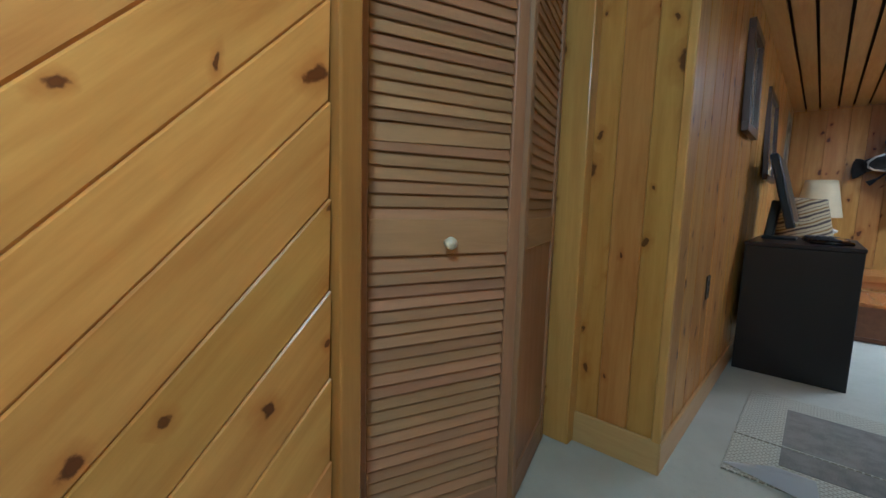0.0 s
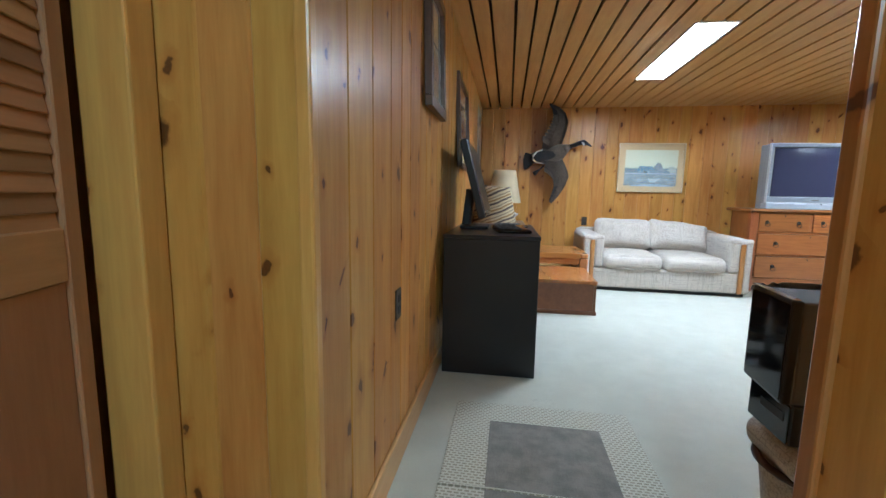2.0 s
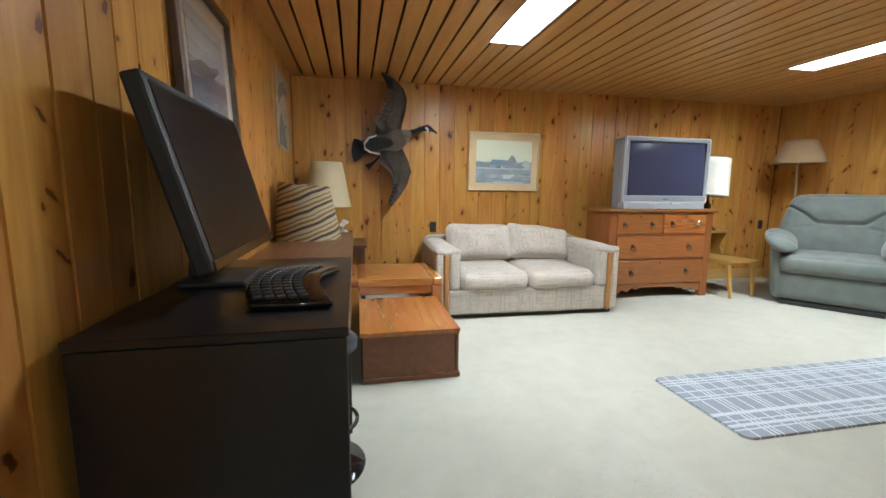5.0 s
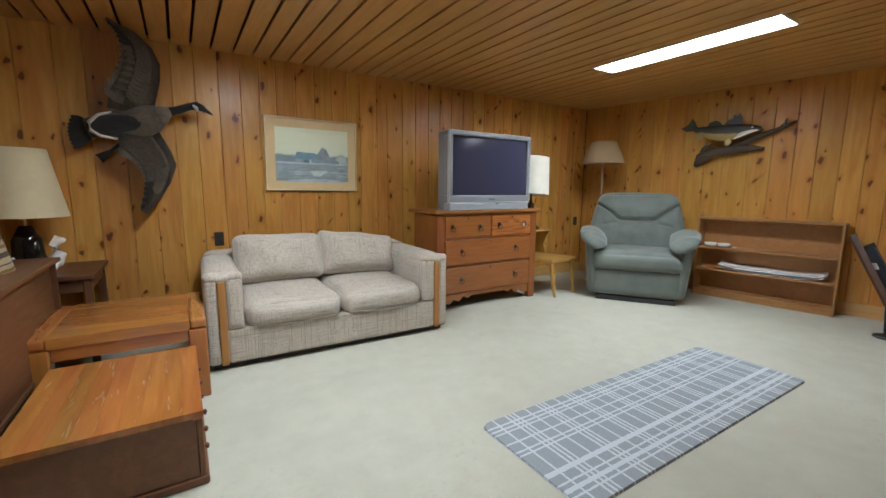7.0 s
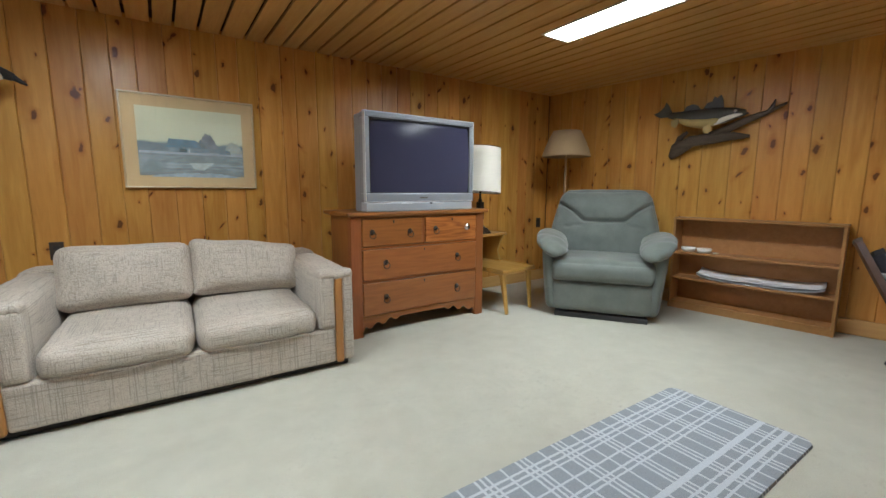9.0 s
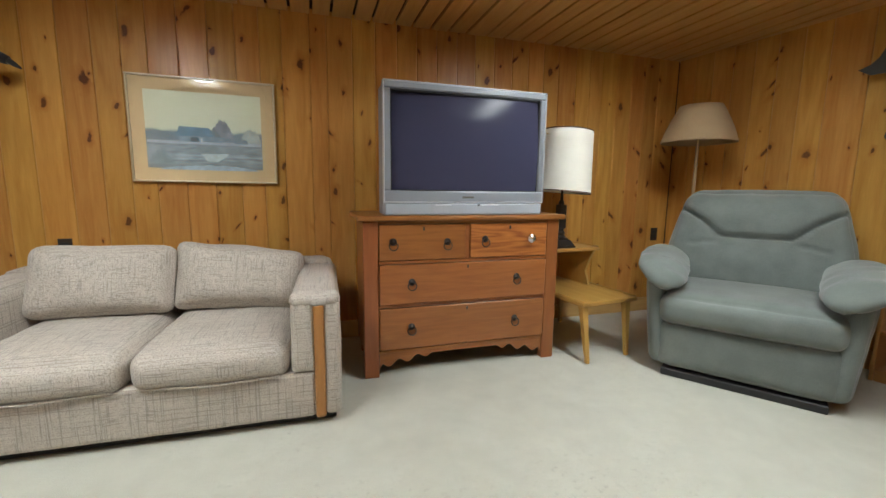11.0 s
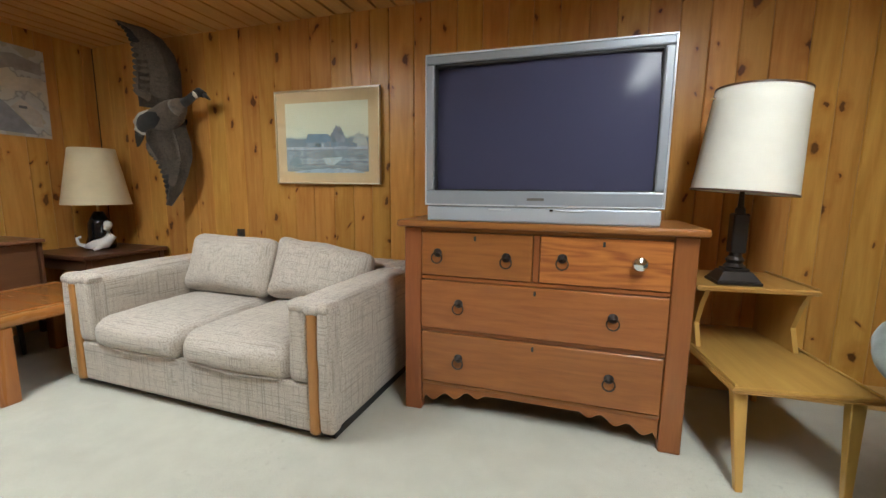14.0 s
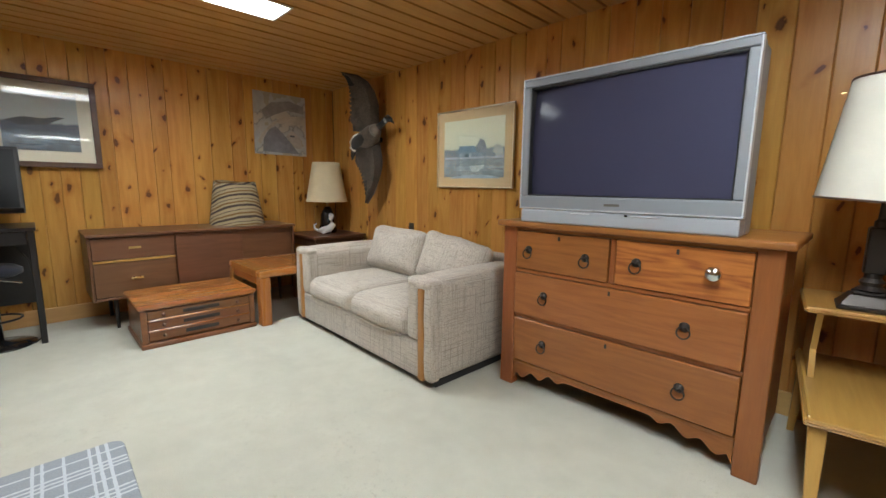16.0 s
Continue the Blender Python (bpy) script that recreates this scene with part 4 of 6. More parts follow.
def make_dresser():
    t = thing("dresser", "red-brown stained oak dresser with black ring pulls and scalloped apron", "dresser", 3.552, 6.335, 0)
    W, D, H = 0.62, 0.485, 0.952
    for x0, x1 in ((-W, -W + 0.085), (W - 0.085, W)):
        part("post", bx(x0, 0, 0, x1, 0.06, H - 0.034, 0.004), M["dresser_v"], t)
        part("back_post", bx(x0 + (0.03 if x0 < 0 else 0), D - 0.05, 0, x1 - (0.03 if x0 > 0 else 0), D, H - 0.034, 0.004), M["dresser_v"], t)
    part("side_panel", bx(-W + 0.008, 0.061, 0.13, -W + 0.028, D - 0.051, H - 0.034, 0.002), M["dresser_v"], t)
    part("side_panel", bx(W - 0.028, 0.061, 0.13, W - 0.008, D - 0.051, H - 0.034, 0.002), M["dresser_v"], t)
    part("carcass", bx(-W + 0.03, 0.04, 0.15, W - 0.03, D - 0.02, H - 0.036, 0), M["dark_gap"], t)
    part("top", bx(-W - 0.03, -0.032, H - 0.032, W + 0.03, D + 0.02, H, 0.011, 3), M["dresser"], t, "worn overhanging top")
    part("top_rail", bx(-W + 0.086, 0.005, H - 0.05, W - 0.086, 0.04, H - 0.034, 0.002), M["dresser"], t)
    part("divider", bx(-0.013, 0.006, 0.69, 0.013, 0.04, H - 0.051, 0.002), M["dresser_v"], t)
    for z in (0.672, 0.415, 0.142):
        part("rail", bx(-W + 0.086, 0.006, z, W - 0.086, 0.04, z + 0.017, 0.002), M["dresser"], t)
    w = W - 0.089
    spec = [(-w, -0.016, 0.693, H - 0.053, "dresser", ((-0.452, 0.795), (-0.13, 0.79))), (0.016, w, 0.693, H - 0.053, "dresser_bright", ((0.11, 0.8),)),
            (-w, w, 0.436, 0.668, "dresser", ((-0.345, 0.56), (0.325, 0.56))), (-w, w, 0.163, 0.411, "dresser", ((-0.345, 0.29), (0.325, 0.29)))]
    for i, (x0, x1, z0, z1, mt, pulls) in enumerate(spec):
        d = part("drawer", bx(x0, -0.004 - (0.006 if i == 2 else 0), z0, x1, 0.035, z1, 0.004), M[mt], t, "drawer with bright quartered oak grain and a chrome knob" if i == 1 else "")
        for px, pz in pulls:
            pull(d, px, -0.005 - (0.006 if i == 2 else 0), pz)
        if i == 1:
            knob(d, 0.41, -0.004, 0.805, M["chrome"], 0.03)
        cx = (x0 + x1) / 2
        part("keyhole", bx(cx - 0.005, -0.0125, z1 - 0.035, cx + 0.005, -0.0035, z1 - 0.014, 0.002), M["black_matt"], d)
    # scalloped apron
    pts = [(-w, 0.14), (-w, 0.045)]
    for i in range(1, 60):
        k = i / 60
        u = abs(2 * k - 1)
        z = 0.118 - (0.055 * max(0, (u - 0.4) / 0.6)) - 0.016 * math.sin(u * 30) * (1 if u > 0.42 else 0)
        pts.append((-w + 2 * w * k, z))
    pts += [(w, 0.045), (w, 0.14)]
    part("apron", slab(pts, 0.012, 0.03), M["dresser"], t, "scalloped apron")
    return t


make_dresser()


def make_tv():
    t = thing("television", "bulky silver widescreen tube television, switched off, on the dresser", "television", 3.54, 6.318, 0.953, 0.4)
    W, H, f = 0.492, 0.718, 0.038
    z0 = 0.072
    for r, nm in (((-W, z0, W, z0 + 0.065), "bezel_bottom"), ((-W, H - f, W, H), "bezel_top"), ((-W, z0 + 0.065, -W + f, H - f), "bezel_side"), ((W - f, z0 + 0.065, W, H - f), "bezel_side")):
        part(nm, bx(r[0], -0.004, r[1], r[2], 0.09, r[3], 0.008, 2), M["silver"], t)
    a, b = W - f, H - f
    lo = z0 + 0.065
    for r in ((-a, lo, a, lo + 0.006), (-a, b - 0.01, a, b), (-a, lo + 0.006, -a + 0.006, b - 0.01), (a - 0.006, lo + 0.006, a, b - 0.01)):
        part("inner_bezel", bx(r[0], 0.003, r[1], r[2], 0.089, r[3], 0.003), M["black_matt"], t)
    # pale rim round the bezel's outer edge
    for r in ((-W - 0.003, H - 0.004, W + 0.003, H + 0.003), (-W - 0.003, z0 - 0.002, W + 0.003, z0 + 0.005), (-W - 0.003, z0 + 0.0055, -W + 0.004, H - 0.0045), (W - 0.004, z0 + 0.0055, W + 0.003, H - 0.0045)):
        part("rim", bx(r[0], -0.0075, r[1], r[2], 0.03, r[3], 0.002), M["silver_rim"], t, "pale bright rim")
    # bulged screen
    bm = bmesh.new()
    bmesh.ops.create_grid(bm, x_segments=24, y_segments=16, size=1)
    for v in bm.verts:
        u, k = v.co.x, v.co.y
        bulge = 0.44 * (0.04 * abs(u) ** 3 - 0.03 * u) - 0.016 * (1 - k * k) + 0.006 * k
        v.co = Vector((u * (a - 0.005), 0.014 + bulge, (lo + b) / 2 + k * (b - lo - 0.01) / 2))
    bmesh.ops.reverse_faces(bm, faces=bm.faces[:])
    bmesh.ops.recalc_face_normals(bm, faces=bm.faces[:])
    part("screen", bm, M["screen"], t, "dark glass tube screen", True)
    part("foot_strip", bx(-W + 0.006, -0.002, 0.0, W - 0.006, 0.2, z0 - 0.004, 0.008, 2), M["silver_light"], t, "pale speaker strip")
    for x0, x1 in ((-0.2, -0.1), (0.085, 0.2)):
        part("flap", bx(x0, -0.007, 0.052, x1, 0.0, 0.06, 0.003), M["silver_rim"], t)
    part("sensor", bx(0.06, -0.0068, 0.053, 0.075, -0.0042, 0.061, 0.001), M["black_gloss"], t)
    part("maker_plate", bx(-0.035, -0.007, z0 + 0.024, 0.035, -0.003, z0 + 0.035, 0.001), M["grey_case"], t)
    sh = bx(-W + 0.003, 0.091, 0.004, W - 0.003, 0.2, H - 0.003, 0.01, 2)
    part("shell", sh, M["silver"], t)
    back = bx(-W + 0.05, 0.201, 0.02, W - 0.05, 0.47, H - 0.06, 0.02, 2)
    for v in back.verts:
        k = (v.co.y - 0.2) / 0.27
        v.co.x *= 1 - 0.35 * k
        v.co.z = 0.02 + (v.co.z - 0.02) * (1 - 0.3 * k)
    part("rear_shell", back, M["grey_case"], t, "dark tapered rear shell")


make_tv()


# ---- step end table and its lamp ----
def make_end_table():
    t = thing("step_end_table", "blonde two-tier step end table with tapered legs", "end table", 4.52, 6.22, 0, 7)
    W, D = 0.235, 0.76
    low = bx(-W, 0, 0.365, W, D, 0.395, 0.006, 2)
    part("lower_shelf", low, M["blonde"], t)
    part("lip", bx(-W + 0.004, 0.003, 0.396, -W + 0.014, D - 0.003, 0.404, 0.002), M["blonde"], t)
    part("lip", bx(W - 0.014, 0.003, 0.396, W - 0.004, D - 0.003, 0.404, 0.002), M["blonde"], t)
    for z in (0.372, 0.381):
        part("bead", join(rod((-W, -0.0005, z), (W, -0.0005, z), 0.0032), rod((-W - 0.0005, 0, z), (-W - 0.0005, D, z), 0.0032)), M["blonde"], t)
    for z in (0.672, 0.68):
        part("bead", join(rod((-W - 0.015, 0.3495, z), (W - 0.015, 0.3495, z), 0.0028), rod((-W - 0.0155, 0.35, z), (-W - 0.0155, D, z), 0.0028)), M["blonde"], t)
    part("upper_shelf", bx(-W - 0.015, 0.35, 0.665, W - 0.015, D + 0.0, 0.69, 0.006, 2), M["blonde"], t)
    part("lip", bx(W - 0.03, 0.353, 0.691, W - 0.02, D - 0.003, 0.698, 0.002), M["blonde"], t)
    for x0 in (-W + 0.02, W - 0.06):
        part("upright", slab([(0.4, 0.396), (D - 0.03, 0.396), (D - 0.03, 0.664), (0.36, 0.664), (0.40, 0.6), (0.44, 0.5)], 0, 0.02), M["blonde_v"], t, "", False, Matrix.Translation((x0 + 0.02, 0, 0)) @ Matrix.Rotation(radians(90), 4, "Z"))
    for x, y, dx, dy in ((-W + 0.035, 0.04, 0.005, -0.06), (W - 0.06, 0.04, -0.025, -0.055), (-W + 0.035, D - 0.04, -0.02, 0.02), (W - 0.035, D - 0.04, 0.02, 0.02)):
        leg = taper(x - 0.025, y - 0.02, 0, x + 0.025, y + 0.02, 0.364, 0.5, 0.55)
        for v in leg.verts:
            k = 1 - v.co.z / 0.364
            v.co.x += dx * k
            v.co.y += dy * k
        part("leg", leg, M["blonde_v"], t)


make_end_table()


def shade_bm(r0, z0, r1, z1, th=0.004, n=40, flare=0.0):
    prof = []
    for i in range(7):
        k = i / 6
        prof.append((r0 + (r1 - r0) * (k ** (1 - flare)), z0 + (z1 - z0) * k))
    inner = [(r - th, z) for r, z in reversed(prof)]
    return lathe(prof + inner + prof[:1], n, False)


# the shade sits askew on its column
TILT = Matrix.Translation((0, 0, 0.42)) @ Matrix.Rotation(radians(4.5), 4, "Y") @ Matrix.Translation((0, 0, -0.42))
lamp_r = thing("table_lamp", "table lamp with white drum shade and black carved column", "lamp", 4.395, 6.66, 0.6905, 5)
part("foot", join(bx(-0.09, -0.072, 0, 0.09, 0.072, 0.014, 0.003), moved(taper(-0.086, -0.068, -0.056, 0.086, 0.068, -0.0142, 0.66, 0.62), Matrix.Rotation(radians(180), 4, "X")), bx(-0.05, -0.036, 0.0562, 0.05, 0.036, 0.068, 0.004)), M["iron"], lamp_r, "black stepped foot")
part("column", join(lathe([(0.03, 0.064), (0.045, 0.075), (0.03, 0.09), (0.038, 0.105), (0.025, 0.12), (0.025, 0.14)], 16), bx(-0.031, -0.028, 0.135, 0.031, 0.028, 0.31, 0.006), lathe([(0.02, 0.31), (0.02, 0.33), (0.012, 0.34), (0.008, 0.45)], 12)), M["iron"], lamp_r, "black carved column")
part("shade", shade_bm(0.198, 0.40, 0.168, 0.83), M["shade_white"], lamp_r, "white drum shade", True, TILT)
part("shade_trim", shade_bm(0.2005, 0.398, 0.2, 0.406, 0.003), M["frame_dark"], lamp_r, "", True, TILT)
part("shade_trim", shade_bm(0.1705, 0.825, 0.1695, 0.833, 0.003), M["frame_dark"], lamp_r, "", True, TILT)
part("harp", join(rod((-0.16, 0, 0.8), (0.16, 0, 0.8), 0.003), rod((0, 0, 0.44), (0, 0, 0.8), 0.004)), M["brass"], lamp_r)

lamp_f = thing("floor_lamp", "floor lamp with a flared beige shade in the corner", "lamp", 5.455, 6.52, 0, 0)
part("foot", lathe([(0.001, 0), (0.14, 0), (0.13, 0.02), (0.03, 0.035), (0.012, 0.06), (0.012, 0.062)], 28, False), M["brass"], lamp_f, "", True)
part("pole", rod((0, 0, 0.05), (0, 0, 1.46), 0.012), M["shade_beige"], lamp_f, "slim painted pole")
part("shade", shade_bm(0.25, 1.475, 0.142, 1.735, 0.004, 40, -0.3), M["shade_beige"], lamp_f, "flared beige shade", True)
part("shade_trim", shade_bm(0.2525, 1.468, 0.2525, 1.485, 0.003), M["shade_beige"], lamp_f, "", True)
part("harp", join(rod((-0.12, 0, 1.7), (0.12, 0, 1.7), 0.003), rod((0, 0, 1.46), (0, 0, 1.7), 0.005)), M["brass"], lamp_f)


# ---- recliner ----
def seg_dist(x, z, a, b):
    p, a, b = Vector((x, z)), Vector(a), Vector(b)
    k = max(0, min(1, (p - a).dot(b - a) / (b - a).length_squared))
    return (p - a - (b - a) * k).length


def make_recliner():
    t = thing("recliner", "sage green velour recliner armchair with padded arms", "armchair", 4.91, 5.63, 0, -54.8)
    # front at y = 0, facing negative y
    part("base_frame", bx(-0.38, -0.03, 0, 0.38, 0.75, 0.045, 0.005), M["black_matt"], t, "black base frame")
    part("footrest", puff(-0.415, -0.035, 0.055, 0.415, 0.1, 0.34, 0.05, 0, 0.02, 11, 0.004), M["recliner"], t, "", True)
    part("seat", puff(-0.425, -0.06, 0.318, 0.425, 0.6, 0.508, 0.07, 0.03, 0.03, 13, 0.005), M["recliner"], t, "", True)
    for s in (-1, 1):
        a, b = sorted((s * 0.39, s * 0.512))
        side = puff(a, -0.015, 0.05, b, 0.8, 0.625, 0.07, 0.02, 0.02, 13, 0.004, s)
        for v in side.verts:
            v.co.x *= 0.9 + 0.1 * min(1, v.co.z / 0.55)
        part("side", side, M["recliner"], t, "", True)
        # a stuffed teardrop pillow, its front end drooping in towards the seat
        run = [k / 36 for k in range(37)]
        stops = (0, 0.2, 0.4, 0.6, 0.78, 0.9, 0.97, 1)
        path, girth = [], []
        for k in run:
            path.append((s * np.interp(k, stops, (0.46, 0.455, 0.45, 0.44, 0.425, 0.408, 0.396, 0.39)), np.interp(k, stops, (0.6, 0.46, 0.31, 0.16, 0.03, -0.05, -0.09, -0.105)), np.interp(k, stops, (0.67, 0.67, 0.665, 0.652, 0.628, 0.6, 0.58, 0.572))))
            girth.append((np.interp(k, stops, (0.07, 0.118, 0.135, 0.142, 0.136, 0.108, 0.066, 0.02)), np.interp(k, stops, (0.04, 0.058, 0.066, 0.07, 0.068, 0.056, 0.036, 0.012))))
        arm = sweep(path, girth, 26)
        for v in arm.verts:
            fore = max(0.0, min(1.0, (0.3 - v.co.y) / 0.25))
            across = s * v.co.x - 0.43
            v.co.z += 0.26 * across
            crease = math.sin(v.co.y * 58 + across * 40 + 1.8 * math.sin(across * 34 + s))
            v.co.z += 0.0055 * fore * crease
            v.co += noise.noise_vector(v.co * 11) * 0.005
        part("arm_pad", arm, M["recliner"], t, "padded pillow arm with gathered front", True)
    back = puff(-0.46, -0.1, 0, 0.46, 0.1, 0.69, 0.085, 0.02, 0.03, 66, 0.004)
    for v in back.verts:
        k = v.co.z / 0.69
        v.co.x *= 1.16 - 0.27 * max(0.0, k) ** 1.7
        if v.co.y < 0.02:
            ax = abs(v.co.x)
            d = min(seg_dist(ax, v.co.z, (0.0, 0.365), (0.19, 0.37)), seg_dist(ax, v.co.z, (0.19, 0.37), (0.3, 0.47)), seg_dist(ax, v.co.z, (0.3, 0.47), (0.42, 0.55)), seg_dist(ax, v.co.z, (0.21, 0.33), (0.36, 0.3)) + 0.012)
            v.co.y += 0.055 * math.exp(-(d / 0.014) ** 2)
            v.co.y -= 0.03 * math.exp(-((v.co.z - 0.5) / 0.1) ** 2) * (1 - min(1, ax / 0.35) ** 2)
            v.co.y -= 0.02 * math.exp(-((v.co.z - 0.2) / 0.09) ** 2) * (1 - min(1, ax / 0.3) ** 2)
    part("back", back, M["recliner"], t, "tall cushioned back with stitched folds", True, pose(0, 0.62, 0.43, -15))


make_recliner()


# ---- bookshelf ----
def make_shelf():
    ang = -81.5
    t = thing("low_bookshelf", "low brown wooden bookshelf, nearly empty", "bookshelf", 5.82, 5.515, 0, ang)
    L, D, H = 1.185, 0.2, 0.845   # along x, depth along +y
    for x0 in (0, L - 0.02):
        part("end_panel", bx(x0, 0, 0, x0 + 0.02, D, H, 0.002), M["shelf"], t)
    part("top_board", bx(-0.003, -0.004, H + 0.0005, L + 0.003, D, H + 0.018, 0.003), M["shelf"], t)
    for z in (0.05, 0.285, 0.525):
        part("shelf_board", bx(0.021, 0.004, z, L - 0.021, D - 0.012, z + 0.02, 0.002), M["shelf"], t)
    part("toe_board", bx(0.021, 0.008, 0, L - 0.021, 0.022, 0.049, 0.002), M["shelf"], t)
    part("back_panel", bx(0.021, D - 0.011, 0.0, L - 0.021, D - 0.003, H - 0.001, 0), M["shelf"], t)
    m = t.matrix_basis
    for x in (0.12, 0.25):
        b = solid("bowl", lathe([(0.001, 0), (0.04, 0), (0.058, 0.016), (0.062, 0.04), (0.057, 0.04), (0.052, 0.02), (0.001, 0.01)], 24, False), M["white"], "small white bowl on the shelf", "bowl", "", True, m @ pose(x, 0.075, 0.5455), "white bowls")
    solid("dish", lathe([(0.001, 0), (0.02, 0), (0.026, 0.01), (0.022, 0.01), (0.001, 0.004)], 18, False), M["white"], "tiny white dish on the shelf", "dish", "", True, m @ pose(0.345, 0.075, 0.5455))
    # a curling stack of paper charts
    for i in range(3):
        bm = bmesh.new()
        bmesh.ops.create_grid(bm, x_segments=24, y_segments=6, size=1)
        for v in bm.verts:
            u, k = v.co.x, v.co.y
            curl = 0.035 * abs(u) ** 5 + (0.03 * max(0, k) ** 2)
            v.co = Vector((0.44 * u, 0.085 * k, 0.004 + 0.006 * i + curl + 0.002 * math.sin(9 * u + i)))
        bmesh.ops.solidify(bm, geom=bm.faces[:], thickness=0.002)
        solid("paper_sheet", bm, M["paper"] if i != 1 else plain("grey_sheet", (0.3, 0.31, 0.34), 0.8), "large curled white paper sheet lying on the shelf", "paper", "", True, m @ pose(0.66, 0.097, 0.3065 + 0.006 * i, 0, 0, 0.8 * i), "paper sheets")


make_shelf()


# ---- chest, slab table, credenza, corner table ----
def make_chest():
    t = thing("spool_chest", "low cherry-topped chest with small drawers and turned knobs", "chest", 0.42, 4.88, 0)
    W, L, H = 0.575, 0.765, 0.31
    part("plinth", bx(0, 0, 0, W + 0.012, L, 0.035, 0.008, 2), M["cherry_side"], t)
    part("body", bx(0.008, 0.012, 0.036, W - 0.018, L - 0.012, H - 0.026, 0.003), M["cherry_side"], t)
    n = 9
    for i in range(n):
        a = -0.004 + (W + 0.01) * i / n
        part("top_board", bx(a + 0.00005, -0.005, H - 0.025, a + (W + 0.01) / n - 0.00005, L + 0.005, H, 0.0003), M["cherry"], t)
    part("top_moulding", bx(W - 0.03, 0.0, H - 0.038, W + 0.002, L, H - 0.0265, 0.004, 2), M["cherry"], t, "pale moulding under the top")
    for y in (0.008, L - 0.046):
        part("front_post", bx(W - 0.017, y, 0.036, W + 0.002, y + 0.038, H - 0.039, 0.004, 2), M["cherry_side"], t)
    zs = (0.045, 0.12, 0.196, 0.268)
    for z in zs[1:3]:
        part("drawer_rail", bx(W - 0.0175, 0.047, z - 0.005, W - 0.0005, L - 0.047, z + 0.003, 0.002), M["cherry"], t)
    for i in range(3):
        d = part("drawer", bx(W - 0.017, 0.05, zs[i] + 0.004, W - 0.003, L - 0.05, zs[i + 1] - 0.006, 0.004, 2), M["cherry_side"], t)
        zc = (zs[i] + zs[i + 1]) / 2
        for y in (0.14, L - 0.14):
            k = lathe([(0.001, 0), (0.006, 0), (0.006, 0.008), (0.012, 0.014), (0.012, 0.02), (0.001, 0.025)], 14, False)
            part("turned_knob", moved(k, Matrix.Rotation(radians(90), 4, "Y")), M["walnut"], d, "", True, pose(W - 0.003, y, zc))
        if i == 0:
            part("label_plate", bx(W - 0.0035, L / 2 - 0.11, zc - 0.014, W - 0.001, L / 2 + 0.11, zc + 0.014, 0.001), M["black_matt"], d, "black slot")
        else:
            part("label_plate", bx(W - 0.0035, L / 2 - 0.12, zc - 0.013, W - 0.001, L / 2 + 0.12, zc + 0.013, 0.001), M["iron"], d, "dull metal plate")


make_chest()


def make_slab_table():
    t = thing("coffee_table", "chunky honey-coloured wooden coffee table with block legs", "table", 0.33, 5.665, 0)
    W, L, H = 0.73, 0.68, 0.45
    for i in range(5):
        a = L * i / 5
        part("top_board", bx(0.081, a + 0.0008, H - 0.055, W - 0.081, a + L / 5 - 0.0008, H, 0.0012, 1), M["slab"], t)
    for x in (0.0, W - 0.08):
        part("end_board", bx(x, 0, H - 0.056, x + 0.08, L, H + 0.001, 0.016, 3), M["slab_y"], t, "darker crosswise end board")
    for x in (0.0, W - 0.09):
        for y in (0.0, L - 0.09):
            part("leg", bx(x + 0.003, y + 0.003, 0, x + 0.087, y + 0.087, H - 0.056, 0.008, 2), M["slab_v"], t)
    part("apron", bx(0.09, 0.012, H - 0.12, W - 0.09, 0.032, H - 0.056, 0.003), M["slab"], t)
    part("apron", bx(0.09, L - 0.032, H - 0.12, W - 0.09, L - 0.012, H - 0.056, 0.003), M["slab"], t)


make_slab_table()


def make_credenza():
    t = thing("credenza", "long brown mid-century credenza with drawers and sliding doors", "sideboard", -0.17, 4.69, 0)
    W, L, H = 0.54, 1.6, 0.75
    part("top", bx(0, 0, H - 0.022, W + 0.012, L, H, 0.003), M["walnut"], t)
    part("end_panel", bx(0, 0.008, 0.235, W - 0.01, 0.026, H - 0.023, 0.002), M["walnut_x"], t)
    part("end_panel", bx(0, L - 0.026, 0.235, W - 0.01, L - 0.008, H - 0.023, 0.002), M["walnut_x"], t)
    part("carcass", bx(0.004, 0.027, 0.24, W - 0.05, L - 0.027, H - 0.024, 0), M["walnut_x"], t)
    part("bottom_rail", bx(W - 0.049, 0.027, 0.236, W - 0.012, L - 0.027, 0.256, 0.002), M["walnut"], t)
    for z0, z1 in ((0.26, 0.525), (0.55, H - 0.03)):
        d = part("drawer", bx(W - 0.048, 0.03, z0, W - 0.016, 0.565, z1, 0.003), M["walnut"], t)
        part("drawer_handle", join(bx(W - 0.016, 0.255, (z0 + z1) / 2 - 0.009, W - 0.012, 0.335, (z0 + z1) / 2 + 0.009, 0.002), bx(W - 0.012, 0.272, (z0 + z1) / 2 - 0.004, W - 0.002, 0.318, (z0 + z1) / 2 + 0.004, 0.002)), M["brass"], d, "antique brass drawer handle")
    part("finger_strip", bx(W - 0.048, 0.03, 0.528, W - 0.012, 0.565, 0.546, 0.003), M["blonde"], t, "pale finger rail between the drawers")
    part("sliding_door", bx(W - 0.03, 0.575, 0.26, W - 0.018, 1.1, H - 0.03, 0.002), M["walnut"], t)
    part("sliding_door", bx(W - 0.045, 1.08, 0.26, W - 0.033, L - 0.03, H - 0.03, 0.002), M["walnut"], t)
    for y in (0.15, L - 0.15):
        for x in (0.07, W - 0.08):
            part("leg", rod((x + (0.02 if x > 0.3 else -0.02), y, 0), (x, y, 0.236), 0.011, 0.017), M["iron"], t)


